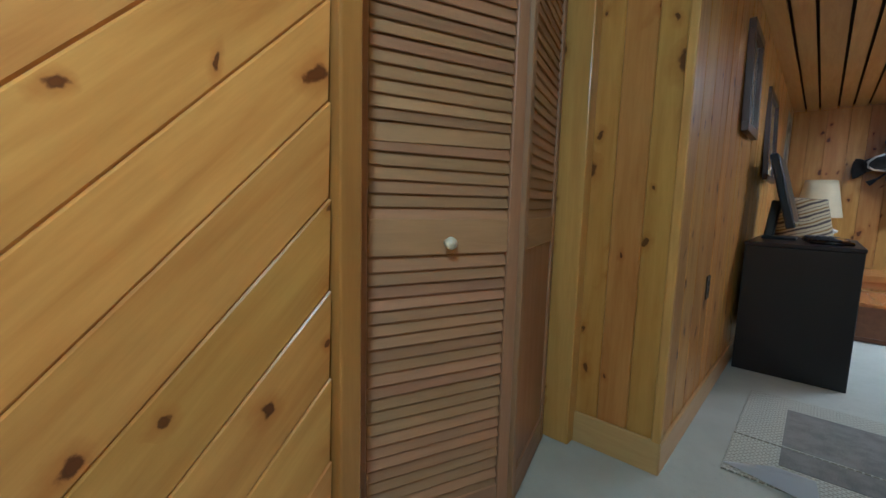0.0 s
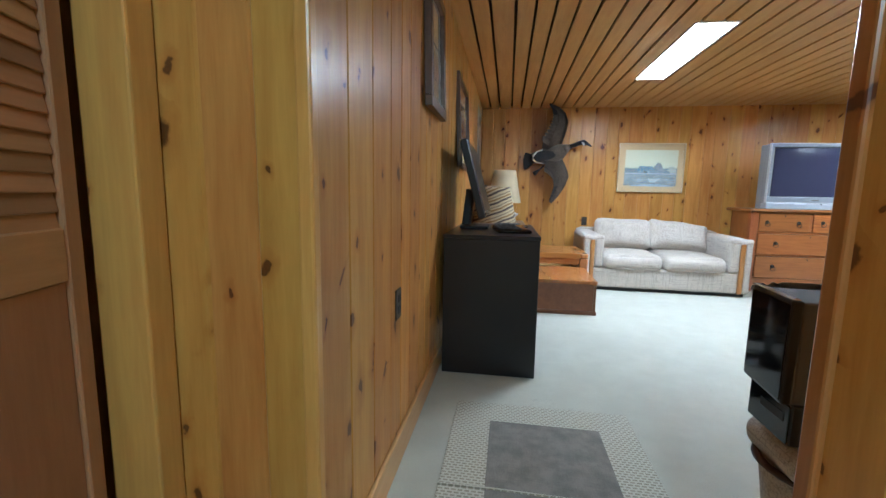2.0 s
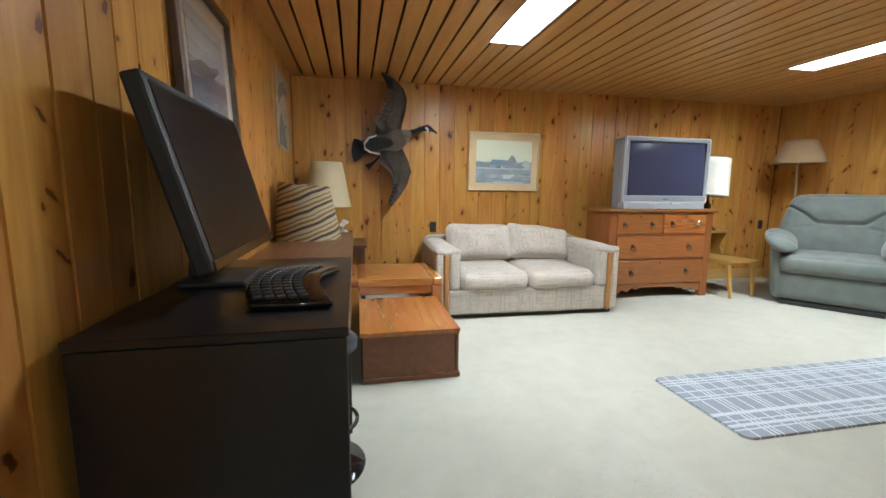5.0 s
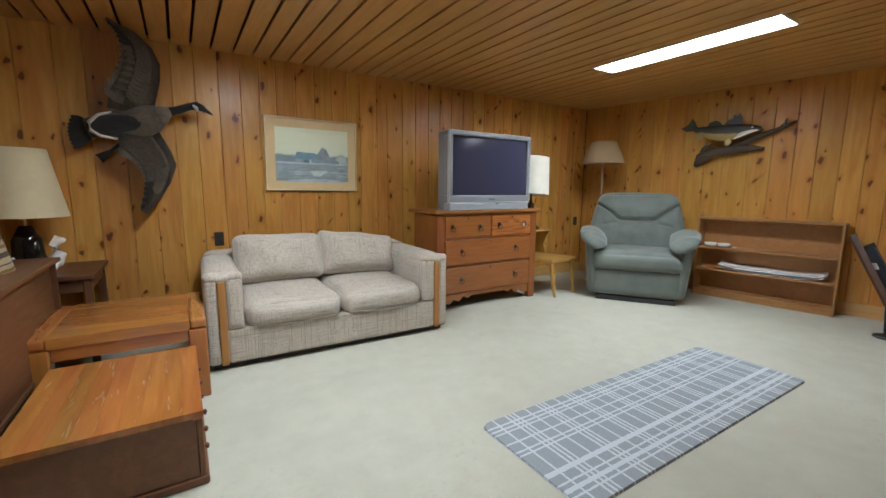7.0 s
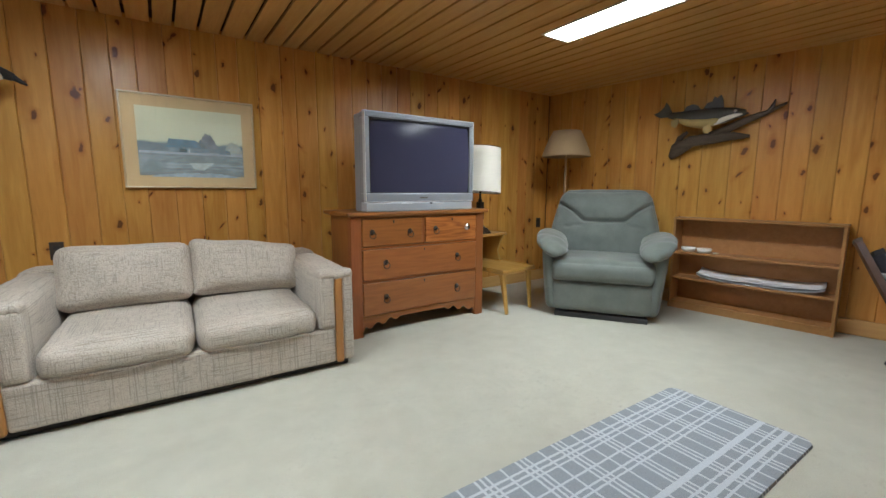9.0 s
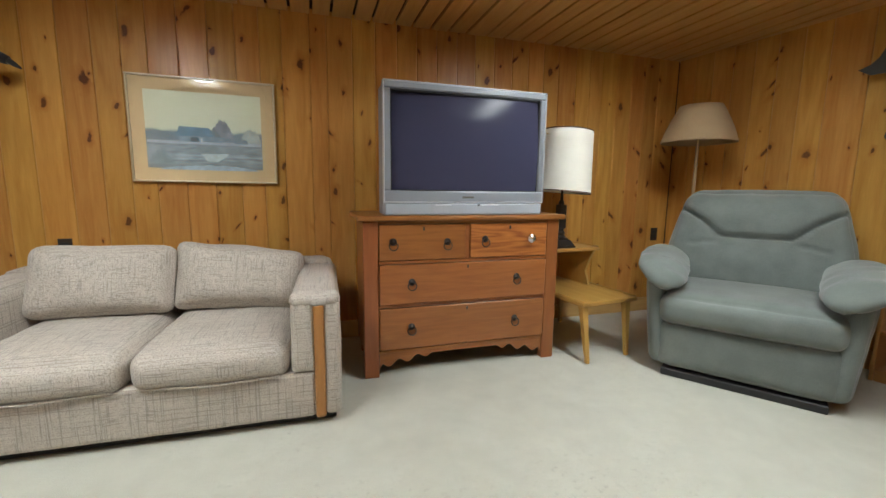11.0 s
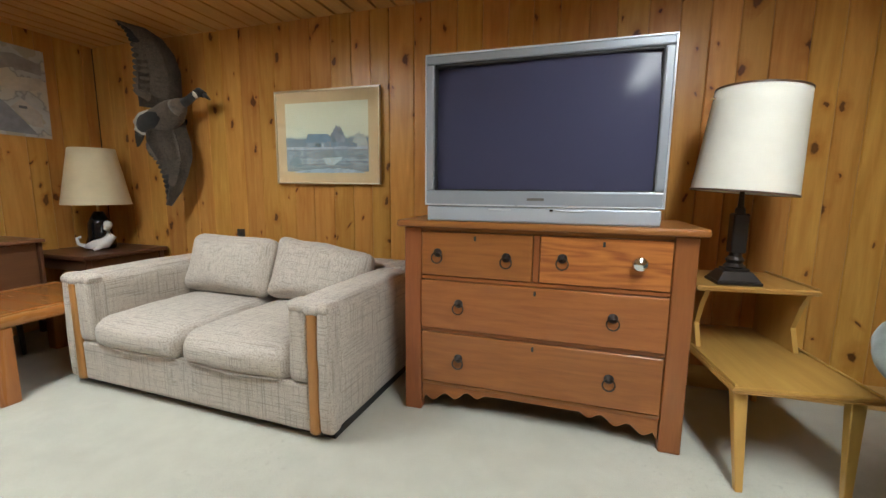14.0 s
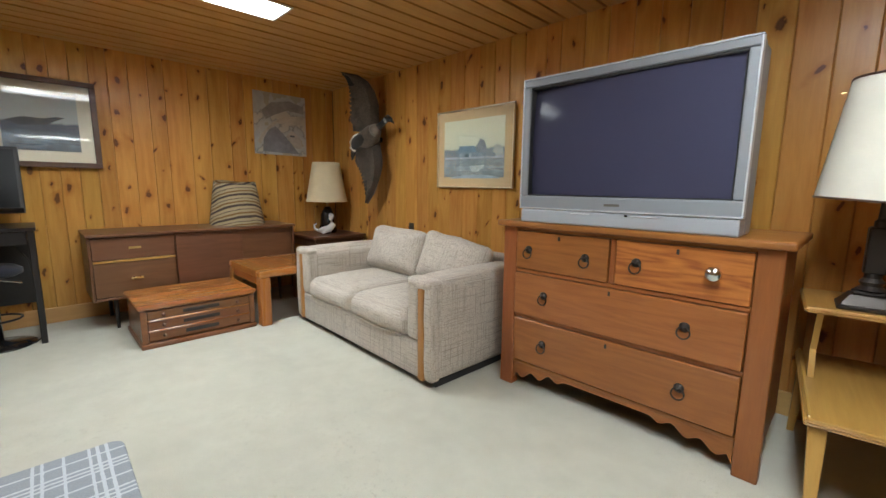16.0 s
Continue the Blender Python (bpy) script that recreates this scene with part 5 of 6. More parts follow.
make_credenza()


def make_corner_table():
    t = thing("corner_table", "dark stained square corner table", "side table", -0.14, 6.43, 0)
    W, L, H = 0.64, 0.62, 0.61
    part("tabletop", bx(0, 0, H - 0.03, W, L, H, 0.006, 2), M["walnut_x"], t)
    for x in (0.02, W - 0.06):
        for y in (0.02, L - 0.06):
            part("leg", bx(x, y, 0, x + 0.04, y + 0.04, H - 0.031, 0.004), M["walnut_x"], t)
    part("apron", bx(0.061, 0.03, H - 0.11, W - 0.061, 0.05, H - 0.031, 0.002), M["walnut_x"], t)
    part("apron", bx(W - 0.05, 0.061, H - 0.11, W - 0.03, L - 0.061, H - 0.031, 0.002), M["walnut_x"], t)
    part("lower_shelf", bx(0.022, 0.062, 0.16, W - 0.022, L - 0.062, 0.18, 0.003), M["walnut_x"], t)


make_corner_table()

lamp_l = thing("ceramic_lamp", "table lamp with cream shade, white animal figure on a black base", "lamp", 0.14, 6.78, 0.6105)
part("body", sweep([(0, 0, 0), (0, 0, 0.03), (0.0, 0, 0.1), (0, 0, 0.2), (0, 0, 0.29)], [0.09, 0.1, 0.08, 0.075, 0.03], 18), M["black_gloss"], lamp_l, "glossy black ceramic body", True)
fig = sweep([(0.02, -0.115, 0.045), (0.07, -0.1, 0.055), (0.1, -0.05, 0.065), (0.11, -0.02, 0.1), (0.1, -0.03, 0.15), (0.115, -0.035, 0.175), (0.14, -0.045, 0.17)], [0.012, 0.028, 0.033, 0.03, 0.022, 0.024, 0.01], 10)
part("figure", join(fig, sweep([(0.03, -0.12, 0.05), (-0.02, -0.125, 0.06), (-0.05, -0.11, 0.09), (-0.03, -0.1, 0.1)], [0.012, 0.01, 0.009, 0.006], 8), sweep([(0.1, -0.06, 0.06), (0.1, -0.1, 0.04), (0.09, -0.12, 0.03)], [0.018, 0.014, 0.01], 8)), M["white"], lamp_l, "white glazed animal figure", True, Matrix.Translation((0.0, 0.0, -0.03)) @ Matrix.Diagonal((1.35, 1.15, 1.3, 1)))
part("neck", rod((0, 0, 0.28), (0, 0, 0.42), 0.009), M["brass"], lamp_l)
part("shade", shade_bm(0.222, 0.345, 0.145, 0.77), M["shade_cream"], lamp_l, "cream empire shade", True)
part("harp", join(rod((-0.14, 0, 0.74), (0.14, 0, 0.74), 0.003), rod((0, 0, 0.42), (0, 0, 0.74), 0.004)), M["brass"], lamp_l)

striped = thing("striped_lampshade", "loose striped cloth lampshade resting on the credenza", "lampshade", 0.05, 5.86, 0.7505)
sag = shade_bm(0.245, 0.001, 0.185, 0.40, 0.005, 40)
for v in sag.verts:
    # a slumped, lopsided frame
    k = v.co.z / 0.4
    v.co.x -= 0.02 * k
    v.co.z *= 1 - 0.24 * v.co.x - 0.02 * math.sin(3 * math.atan2(v.co.y, v.co.x))
part("cloth", sag, M["striped"], striped, "", True)
part("wire_ring", join(ring_bm(0.183, 0.003, 32), rod((-0.18, 0, 0), (0.18, 0, 0), 0.002, None, 6)), M["iron"], striped, "", False, pose(-0.02, 0, 0.388, 90, 0, 0) @ Matrix.Rotation(radians(-5), 4, "Y"))


# ---- desk corner ----
def make_desk():
    t = thing("desk", "black computer desk with a full side panel", "desk", -0.165, 3.468, 0)
    W, L, H = 0.55, 0.975, 0.825
    part("desktop", bx(0, 0, H - 0.022, W, L, H, 0.003), M["black"], t)
    part("side_panel", bx(0.004, 0.003, 0, W - 0.004, 0.024, H - 0.023, 0.003), M["black"], t)
    part("back_panel", bx(0.004, 0.025, 0.2, 0.02, L - 0.03, H - 0.023, 0.002), M["black"], t)
    part("drawer", bx(W - 0.03, 0.03, H - 0.115, W - 0.01, L - 0.05, H - 0.025, 0.003), M["black"], t)
    part("drawer_box", bx(0.03, 0.03, H - 0.11, W - 0.031, L - 0.05, H - 0.03, 0), M["black_matt"], t)
    part("leg", bx(W - 0.07, L - 0.045, 0, W - 0.015, L - 0.01, H - 0.023, 0.003), M["black"], t)
    part("leg", bx(0.01, L - 0.045, 0, 0.045, L - 0.01, H - 0.023, 0.003), M["black"], t)
    part("foot_rail", bx(0.046, L - 0.04, 0.06, W - 0.111, L - 0.015, 0.085, 0.003), M["black"], t)


make_desk()
cord = thing("power_cord", "thin black power cord hanging beside the desk leg", "cord")
part("wire", sweep([(0.3, 4.33, 0.7), (0.325, 4.39, 0.6), (0.34, 4.41, 0.4), (0.345, 4.415, 0.2), (0.345, 4.41, 0.05), (0.33, 4.37, 0.008), (0.27, 4.3, 0.006), (0.18, 4.28, 0.006)], [0.0045] * 8, 8), M["black_matt"], cord, "", True)
mon = thing("monitor", "black widescreen computer monitor tilted back on its stand, off", "monitor", -0.03, 4.03, 0.8255, 90)
# its own front is towards negative y
part("stand_foot", bx(-0.13, -0.1, 0, 0.13, 0.09, 0.018, 0.01, 2), M["black_matt"], mon)
part("stand_neck", join(moved(bx(-0.055, -0.02, 0, 0.055, 0.035, 0.25, 0.008), pose(0, 0.05, 0.017, 6)), rod((0, 0.03, 0.23), (0, -0.03, 0.27), 0.03)), M["black_matt"], mon)
panel = Matrix.Translation((0, -0.02, 0.325)) @ Matrix.Rotation(radians(-15), 4, "X")
part("housing", bx(-0.375, -0.012, -0.245, 0.375, 0.035, 0.245, 0.01, 2), M["black_matt"], mon, "", False, panel)
part("screen", bx(-0.35, -0.0145, -0.212, 0.35, -0.0125, 0.222, 0), M["monitor_screen"], mon, "dark matt screen", False, panel)
for a in ((-0.375, -0.228, 0.375, -0.214), ):
    part("chin", bx(a[0] + 0.01, -0.016, a[1] - 0.012, a[2] - 0.01, -0.0125, a[3], 0.001), M["black_gloss"], mon, "", False, panel)

kb = thing("keyboard", "curved black ergonomic keyboard on the desk", "keyboard", 0.215, 3.86, 0.8255, 90)
kbm = bx(-0.235, -0.1, 0, 0.235, 0.1, 0.022, 0.008, 2)
bmesh.ops.subdivide_edges(kbm, edges=[e for e in kbm.edges if abs((e.verts[0].co - e.verts[1].co).normalized().x) > 0.9], cuts=14)


def kb_bend(p):
    return Vector((p.x, p.y - 0.9 * p.x * p.x + 0.02, p.z + 0.012 * (1 - (p.x / 0.235) ** 2)))


for v in kbm.verts:
    v.co = kb_bend(v.co)
part("body", kbm, M["black_gloss"], kb, "", True)
keym = None
for r in range(5):
    for c in range(15):
        p = kb_bend(Vector((-0.21 + c * 0.03, 0.075 - r * 0.028, 0.022)))
        if keym is None:
            o = part("key", bx(-0.012, -0.011, 0, 0.012, 0.011, 0.008, 0.002), M["black_matt"], kb)
            keym = o.data
        else:
            o = new("key", keym)
            o.parent = kb
        o.matrix_basis = Matrix.Translation(p) @ Matrix.Rotation(-1.8 * p.x, 4, "Z")

pc = thing("computer_tower", "black computer tower under the desk", "computer", -0.1, 3.56, 0)
part("case", bx(0, 0, 0.01, 0.4, 0.19, 0.43, 0.006, 2), M["black_matt"], pc)
part("front_plate", bx(0.401, 0.006, 0.02, 0.412, 0.184, 0.42, 0.004, 2), M["black_gloss"], pc)
for i in range(2):
    part("drive_door", bx(0.4125, 0.02, 0.33 - 0.05 * i, 0.415, 0.17, 0.365 - 0.05 * i, 0.001), M["silver"], pc)
for y in (0.02, 0.16):
    part("foot", bx(0.03, y, 0, 0.37, y + 0.015, 0.0095, 0.001), M["black_matt"], pc)

stool = thing("stool", "black swivel stool with chrome stem and round base", "stool", 0.235, 4.19, 0)
part("base", lathe([(0.001, 0), (0.19, 0), (0.19, 0.008), (0.06, 0.02), (0.03, 0.035), (0.001, 0.035)], 36, False), M["black_gloss"], stool, "round black base", True)
part("stem", rod((0, 0, 0.034), (0, 0, 0.5), 0.024), M["chrome"], stool, "chrome stem", True)
part("foot_ring", join(moved(ring_bm(0.13, 0.008, 28), pose(0.03, 0, 0.2, 90)), rod((0, 0, 0.2), (-0.1, 0, 0.2), 0.008)), M["iron"], stool, "", True)
part("seat", moved(lathe([(0.001, 0.49), (0.13, 0.49), (0.165, 0.51), (0.165, 0.54), (0.13, 0.565), (0.001, 0.57)], 32, False), Matrix.Identity(4)), M["seat_dark"], stool, "round dark seat", True)
part("lever", rod((0, 0.02, 0.47), (0.05, 0.15, 0.44), 0.006), M["chrome"], stool)


# ---- goose mount ----
def wing(pts, thick, tips):
    """A feathered wing: a chord from leading to trailing edge at each station, arched."""
    bm = bmesh.new()
    rows = []
    for le, te in pts:
        le, te = Vector(le), Vector(te)
        row = []
        for k in range(9):
            u = k / 8
            p = le.lerp(te, u)
            p.y -= thick * math.sin(math.pi * min(1, u * 1.3)) * (1 if u < 0.77 else 0.6)
            row.append(bm.verts.new(p))
        rows.append(row)
    for a, b in zip(rows, rows[1:]):
        for k in range(8):
            bm.faces.new((a[k], a[k + 1], b[k + 1], b[k]))
    bmesh.ops.solidify(bm, geom=bm.faces[:], thickness=0.012)
    bmesh.ops.recalc_face_normals(bm, faces=bm.faces[:])
    return bm


def feather(root, tip, w, th=0.003):
    root, tip = Vector(root), Vector(tip)
    d = (tip - root)
    n = d.normalized().cross(Vector((0, 1, 0))).normalized()
    bm = bmesh.new()
    L, R = [], []
    for k, f in ((0, 0.5), (0.35, 1.0), (0.75, 0.9), (0.95, 0.45), (1.0, 0.1)):
        c = root + d * k
        L.append(c + n * w * f)
        R.append(c - n * w * f)
    f = bm.faces.new([bm.verts.new(p) for p in L + R[::-1]])
    e = bmesh.ops.extrude_face_region(bm, geom=[f])
    for g in e["geom"]:
        if isinstance(g, bmesh.types.BMVert):
            g.co.y += th
    bmesh.ops.recalc_face_normals(bm, faces=bm.faces[:])
    return bm


def make_goose():
    t = thing("goose_mount", "mounted wild goose with spread wings on the pine wall", "taxidermy", 0.755, NORTH - 0.005, 1.6)
    # coordinates: x along the wall, y out of it (negative), z up, about the breast
    part("body", sweep([(-0.24, -0.14, -0.05), (-0.14, -0.15, -0.03), (0.0, -0.16, 0.0), (0.1, -0.165, 0.04), (0.16, -0.17, 0.075), (0.2, -0.17, 0.095)],
                       [(0.04, 0.06), (0.065, 0.1), (0.075, 0.12), (0.07, 0.1), (0.055, 0.065), (0.03, 0.035)], 16), M["feather"], t, "brown feathered body", True)
    part("breast", sweep([(0.14, -0.18, 0.062), (0.175, -0.185, 0.082), (0.21, -0.18, 0.1)], [(0.058, 0.07), (0.05, 0.055), (0.03, 0.032)], 14), M["feather_pale"], t, "pale breast", True)
    part("neck", sweep([(0.19, -0.175, 0.09), (0.26, -0.18, 0.112), (0.33, -0.19, 0.142), (0.385, -0.2, 0.155), (0.43, -0.2, 0.135)], [0.034, 0.029, 0.027, 0.032, 0.022], 12), M["feather_dark"], t, "black neck and head", True)
    part("cheek", sweep([(0.36, -0.226, 0.152), (0.378, -0.232, 0.134), (0.388, -0.226, 0.112)], [0.008, 0.014, 0.008], 8), M["feather_white"], t, "white cheek patch", True)
    part("bill", sweep([(0.425, -0.2, 0.138), (0.46, -0.203, 0.115), (0.485, -0.205, 0.098)], [(0.015, 0.017), (0.011, 0.012), (0.005, 0.005)], 8), M["black_matt"], t, "", True)
    part("rump", sweep([(-0.27, -0.16, -0.06), (-0.2, -0.185, -0.04), (-0.1, -0.205, -0.02), (0.0, -0.22, -0.005), (0.06, -0.222, 0.0)], [(0.03, 0.07), (0.035, 0.075), (0.03, 0.07), (0.02, 0.05), (0.006, 0.015)], 12), M["feather_dark"], t, "black rump", True)
    part("rump_band", sweep([(-0.13, -0.19, 0.06), (-0.2, -0.2, 0.035), (-0.255, -0.205, -0.02), (-0.25, -0.205, -0.075), (-0.2, -0.2, -0.105), (-0.12, -0.2, -0.12), (-0.04, -0.2, -0.105)], [0.006, 0.011, 0.013, 0.013, 0.011, 0.008, 0.004], 8), M["feather_white"], t, "white rump band", True)
    for i in range(9):
        a = -0.5 + i / 8
        part("tail_feather", feather((-0.24, -0.15 + 0.002 * i, -0.06 + 0.05 * a), (-0.385 + 0.1 * a * a, -0.13 + 0.003 * i, -0.085 + 0.22 * a), 0.024), M["feather_dark"], t)
    up = [((0.14, -0.19, 0.05), (-0.17, -0.15, 0.08)), ((0.15, -0.2, 0.16), (-0.16, -0.16, 0.17)), ((0.19, -0.23, 0.31), (-0.09, -0.2, 0.28)), ((0.197, -0.27, 0.42), (-0.045, -0.24, 0.38)), ((0.15, -0.3, 0.515), (-0.035, -0.28, 0.475)), ((0.06, -0.34, 0.58), (-0.055, -0.32, 0.55)), ((-0.07, -0.385, 0.612), (-0.1, -0.38, 0.606))]
    lo = [((0.13, -0.18, 0.02), (-0.13, -0.15, -0.1)), ((0.165, -0.2, -0.06), (-0.12, -0.16, -0.17)), ((0.225, -0.22, -0.19), (-0.06, -0.18, -0.215)), ((0.248, -0.23, -0.29), (0.002, -0.19, -0.3)), ((0.197, -0.22, -0.42), (0.022, -0.19, -0.395)), ((0.118, -0.2, -0.54), (0.006, -0.18, -0.49)), ((0.02, -0.19, -0.65), (-0.025, -0.17, -0.62))]
    # the front edges lie close to the wall, the trailing edges stand away from it
    turn = [0.09, 0.09, 0.09, 0.08, 0.06, 0.04, 0.012]
    up, lo = ([((a[0] - 0.27 * d, a[1] + d, a[2]), (b[0] + 0.27 * d, b[1] - d, b[2])) for (a, b), d in zip(st, turn)] for st in (up, lo))
    for nm, st, lab in (("upper_wing", up, "brown raised wing"), ("lower_wing", lo, "brown lowered wing")):
        part(nm, wing(st, 0.035, 6), M["feather"], t, lab, True)
        for i in range(14):
            k = 0.6 + i / 13 * 5.1
            j = min(5, int(k))
            f = k - j
            le = Vector(st[j][0]).lerp(Vector(st[j + 1][0]), f)
            te = Vector(st[j][1]).lerp(Vector(st[j + 1][1]), f)
            tipward = (Vector(st[-1][1]) - te) * 0.12
            part("flight_feather", feather(le.lerp(te, 0.62) + Vector((0, -0.012 + 0.0015 * (i % 2), 0)), le.lerp(te, 1.06) + tipward, 0.017 + 0.012 * (1 - i / 13)), M["feather_dark"] if i > 8 else M["feather"], t)
        for i in range(18):
            k = 0.9 + i / 17 * 3.6
            j = int(k)
            f = k - j
            le = Vector(st[j][0]).lerp(Vector(st[j + 1][0]), f)
            te = Vector(st[j][1]).lerp(Vector(st[j + 1][1]), f)
            part("covert", feather(le.lerp(te, 0.22) + Vector((0, -0.033, 0)), le.lerp(te, 0.62) + Vector((0, -0.0315 + 0.0006 * (i % 3), 0)) + (Vector(st[-1][1]) - te) * 0.06, 0.031), M["feather"], t)
    part("foot", sweep([(-0.1, -0.12, -0.14), (-0.16, -0.12, -0.2), (-0.23, -0.12, -0.255)], [(0.01, 0.01), (0.011, 0.011), (0.014, 0.034)], 8), M["black_matt"], t, "", True)
    part("bracket", rod((0, -0.09, 0), (0, 0, 0), 0.03), M["iron"], t)


make_goose()


# ---- fish mount ----
def make_fish():
    t = thing("fish_mount", "mounted walleye with pale belly on weathered driftwood", "taxidermy")
    c = Vector((EAST_N[0], EAST_N[1], 0)) + east_dir.normalized() * FISH_AT
    t.matrix_basis = Matrix.Translation((c.x, c.y, FISH_Z)) @ Matrix.Rotation(radians(EAST_ANG), 4, "Z")
    # x along the wall, y out of it (negative)
    wood_ = [sweep([(-0.3, -0.04, -0.3), (-0.25, -0.06, -0.23), (-0.12, -0.07, -0.16), (0.06, -0.06, -0.15), (0.2, -0.055, -0.135), (0.32, -0.05, -0.15)], [(0.025, 0.03), (0.05, 0.07), (0.05, 0.055), (0.045, 0.05), (0.035, 0.04), (0.01, 0.014)], 12),
             sweep([(0.0, -0.06, -0.13), (0.16, -0.06, -0.07), (0.3, -0.055, -0.01), (0.42, -0.05, 0.03), (0.55, -0.045, 0.09)], [(0.035, 0.035), (0.035, 0.032), (0.028, 0.026), (0.022, 0.022), (0.006, 0.008)], 10),
             sweep([(0.43, -0.05, 0.035), (0.46, -0.05, 0.08), (0.47, -0.05, 0.13)], [0.018, 0.014, 0.005], 8),
             sweep([(-0.24, -0.06, -0.2), (-0.22, -0.06, -0.12), (-0.16, -0.07, -0.07)], [0.04, 0.03, 0.012], 8)]
    for w in wood_:
        for v in w.verts:
            k = noise.noise_vector(v.co * 16)
            v.co += Vector((k.x * 0.008, k.y * 0.01, k.z * 0.012))
    part("driftwood", join(*wood_), M["driftwood"], t, "weathered driftwood", True)
    f = part("fish", sweep([(-0.32, -0.11, 0.09), (-0.24, -0.115, 0.075), (-0.12, -0.12, 0.045), (0.02, -0.125, 0.03), (0.13, -0.125, 0.035), (0.22, -0.12, 0.045), (0.29, -0.115, 0.05)],
                           [(0.012, 0.024), (0.025, 0.038), (0.042, 0.07), (0.048, 0.08), (0.044, 0.068), (0.034, 0.046), (0.014, 0.016)], 16), M["fish_dark"], t, "dark olive mounted fish", True)
    part("belly", sweep([(-0.27, -0.12, 0.055), (-0.15, -0.14, 0.005), (-0.02, -0.15, -0.018), (0.08, -0.148, -0.008), (0.16, -0.14, 0.012)], [(0.01, 0.012), (0.025, 0.035), (0.03, 0.045), (0.027, 0.038), (0.012, 0.015)], 12), M["fish_pale"], f, "pale yellow belly", True)
    part("gill", sweep([(0.07, -0.158, -0.03), (0.14, -0.158, 0.0), (0.22, -0.15, 0.022), (0.27, -0.135, 0.03)], [(0.01, 0.02), (0.014, 0.024), (0.012, 0.016), (0.006, 0.006)], 10), M["feather_white"], f, "white gill and throat", True)
    part("jaw", sweep([(0.19, -0.13, 0.012), (0.26, -0.125, 0.016), (0.31, -0.12, 0.036)], [(0.018, 0.012), (0.014, 0.01), (0.006, 0.005)], 8), M["fish_dark"], f, "", True)
    part("eye", sweep([(0.222, -0.152, 0.06), (0.224, -0.158, 0.06)], [0.011, 0.006], 10), M["feather_white"], f, "glassy eye", True)
    part("tail", slab([(-0.3, 0.075), (-0.4, 0.075), (-0.46, 0.115), (-0.405, 0.135), (-0.37, 0.17), (-0.35, 0.215), (-0.32, 0.17), (-0.29, 0.11)], -0.118, -0.11), M["fish_dark"], f)
    part("dorsal_fin", slab([(-0.2, 0.1), (-0.17, 0.15), (-0.12, 0.165), (-0.08, 0.15), (-0.05, 0.11)], -0.126, -0.119), M["fish_dark"], f)
    part("dorsal_fin", slab([(-0.04, 0.1), (0.0, 0.16), (0.035, 0.165), (0.05, 0.21), (0.075, 0.19), (0.1, 0.215), (0.12, 0.17), (0.13, 0.09)], -0.128, -0.121), M["fish_dark"], f, "spiny dorsal fin")
    for x, z in ((-0.25, 0.03), (0.02, -0.05)):
        part("fin", slab([(x - 0.03, z), (x - 0.025, z - 0.05), (x + 0.01, z - 0.065), (x + 0.035, z - 0.03), (x + 0.03, z + 0.015)], -0.17, -0.163), M["fish_pale"], f)


FISH_AT, FISH_Z = 1.72, 1.73
make_fish()


# ---- folded bench in the corner by the bookshelf ----
def make_bench():
    t = thing("exercise_bench", "folded dark exercise bench leaning by the wall", "exercise bench", 5.66, 3.93, 0)
    part("long_rail", sweep([(0.29, 0.345, 0.75), (0.19, 0.18, 0.48), (0.09, 0.01, 0.2), (0.03, -0.09, 0.04)], [(0.018, 0.036)] * 4, 4), M["gun_wood"], t, "dark worn rail")
    part("rail_cap", sweep([(0.296, 0.355, 0.768), (0.288, 0.342, 0.748)], [(0.021, 0.039)] * 2, 4), M["driftwood"], t, "pale worn end cap")
    part("backboard", sweep([(0.33, 0.26, 0.69), (0.24, 0.1, 0.42), (0.14, -0.06, 0.14)], [(0.014, 0.062)] * 3, 4), M["black_matt"], t, "dark padded board")
    part("pad", sweep([(0.3, 0.235, 0.66), (0.22, 0.09, 0.42), (0.15, -0.03, 0.2)], [(0.022, 0.048), (0.026, 0.05), (0.022, 0.048)], 10), M["seat_dark"], t, "", True)
    part("cloth_scrap", bx(-0.035, -0.006, -0.05, 0.035, 0.006, 0.05, 0.003), M["paper"], t, "pale cloth tucked between the boards", False, pose(0.245, 0.175, 0.51, -28, 8, 55))
    part("strut", sweep([(0.12, 0.02, 0.26), (0.06, 0.03, 0.2), (0.01, 0.005, 0.03)], [0.015, 0.017, 0.02], 10), M["black_matt"], t, "", True)
    part("bracket_plate", bx(0.075, -0.02, 0.17, 0.085, 0.05, 0.24, 0.002), M["iron"], t)
    part("foot", lathe([(0.001, 0), (0.085, 0), (0.08, 0.014), (0.03, 0.026), (0.001, 0.028)], 20, False), M["black_matt"], t, "round black foot", True)


make_bench()


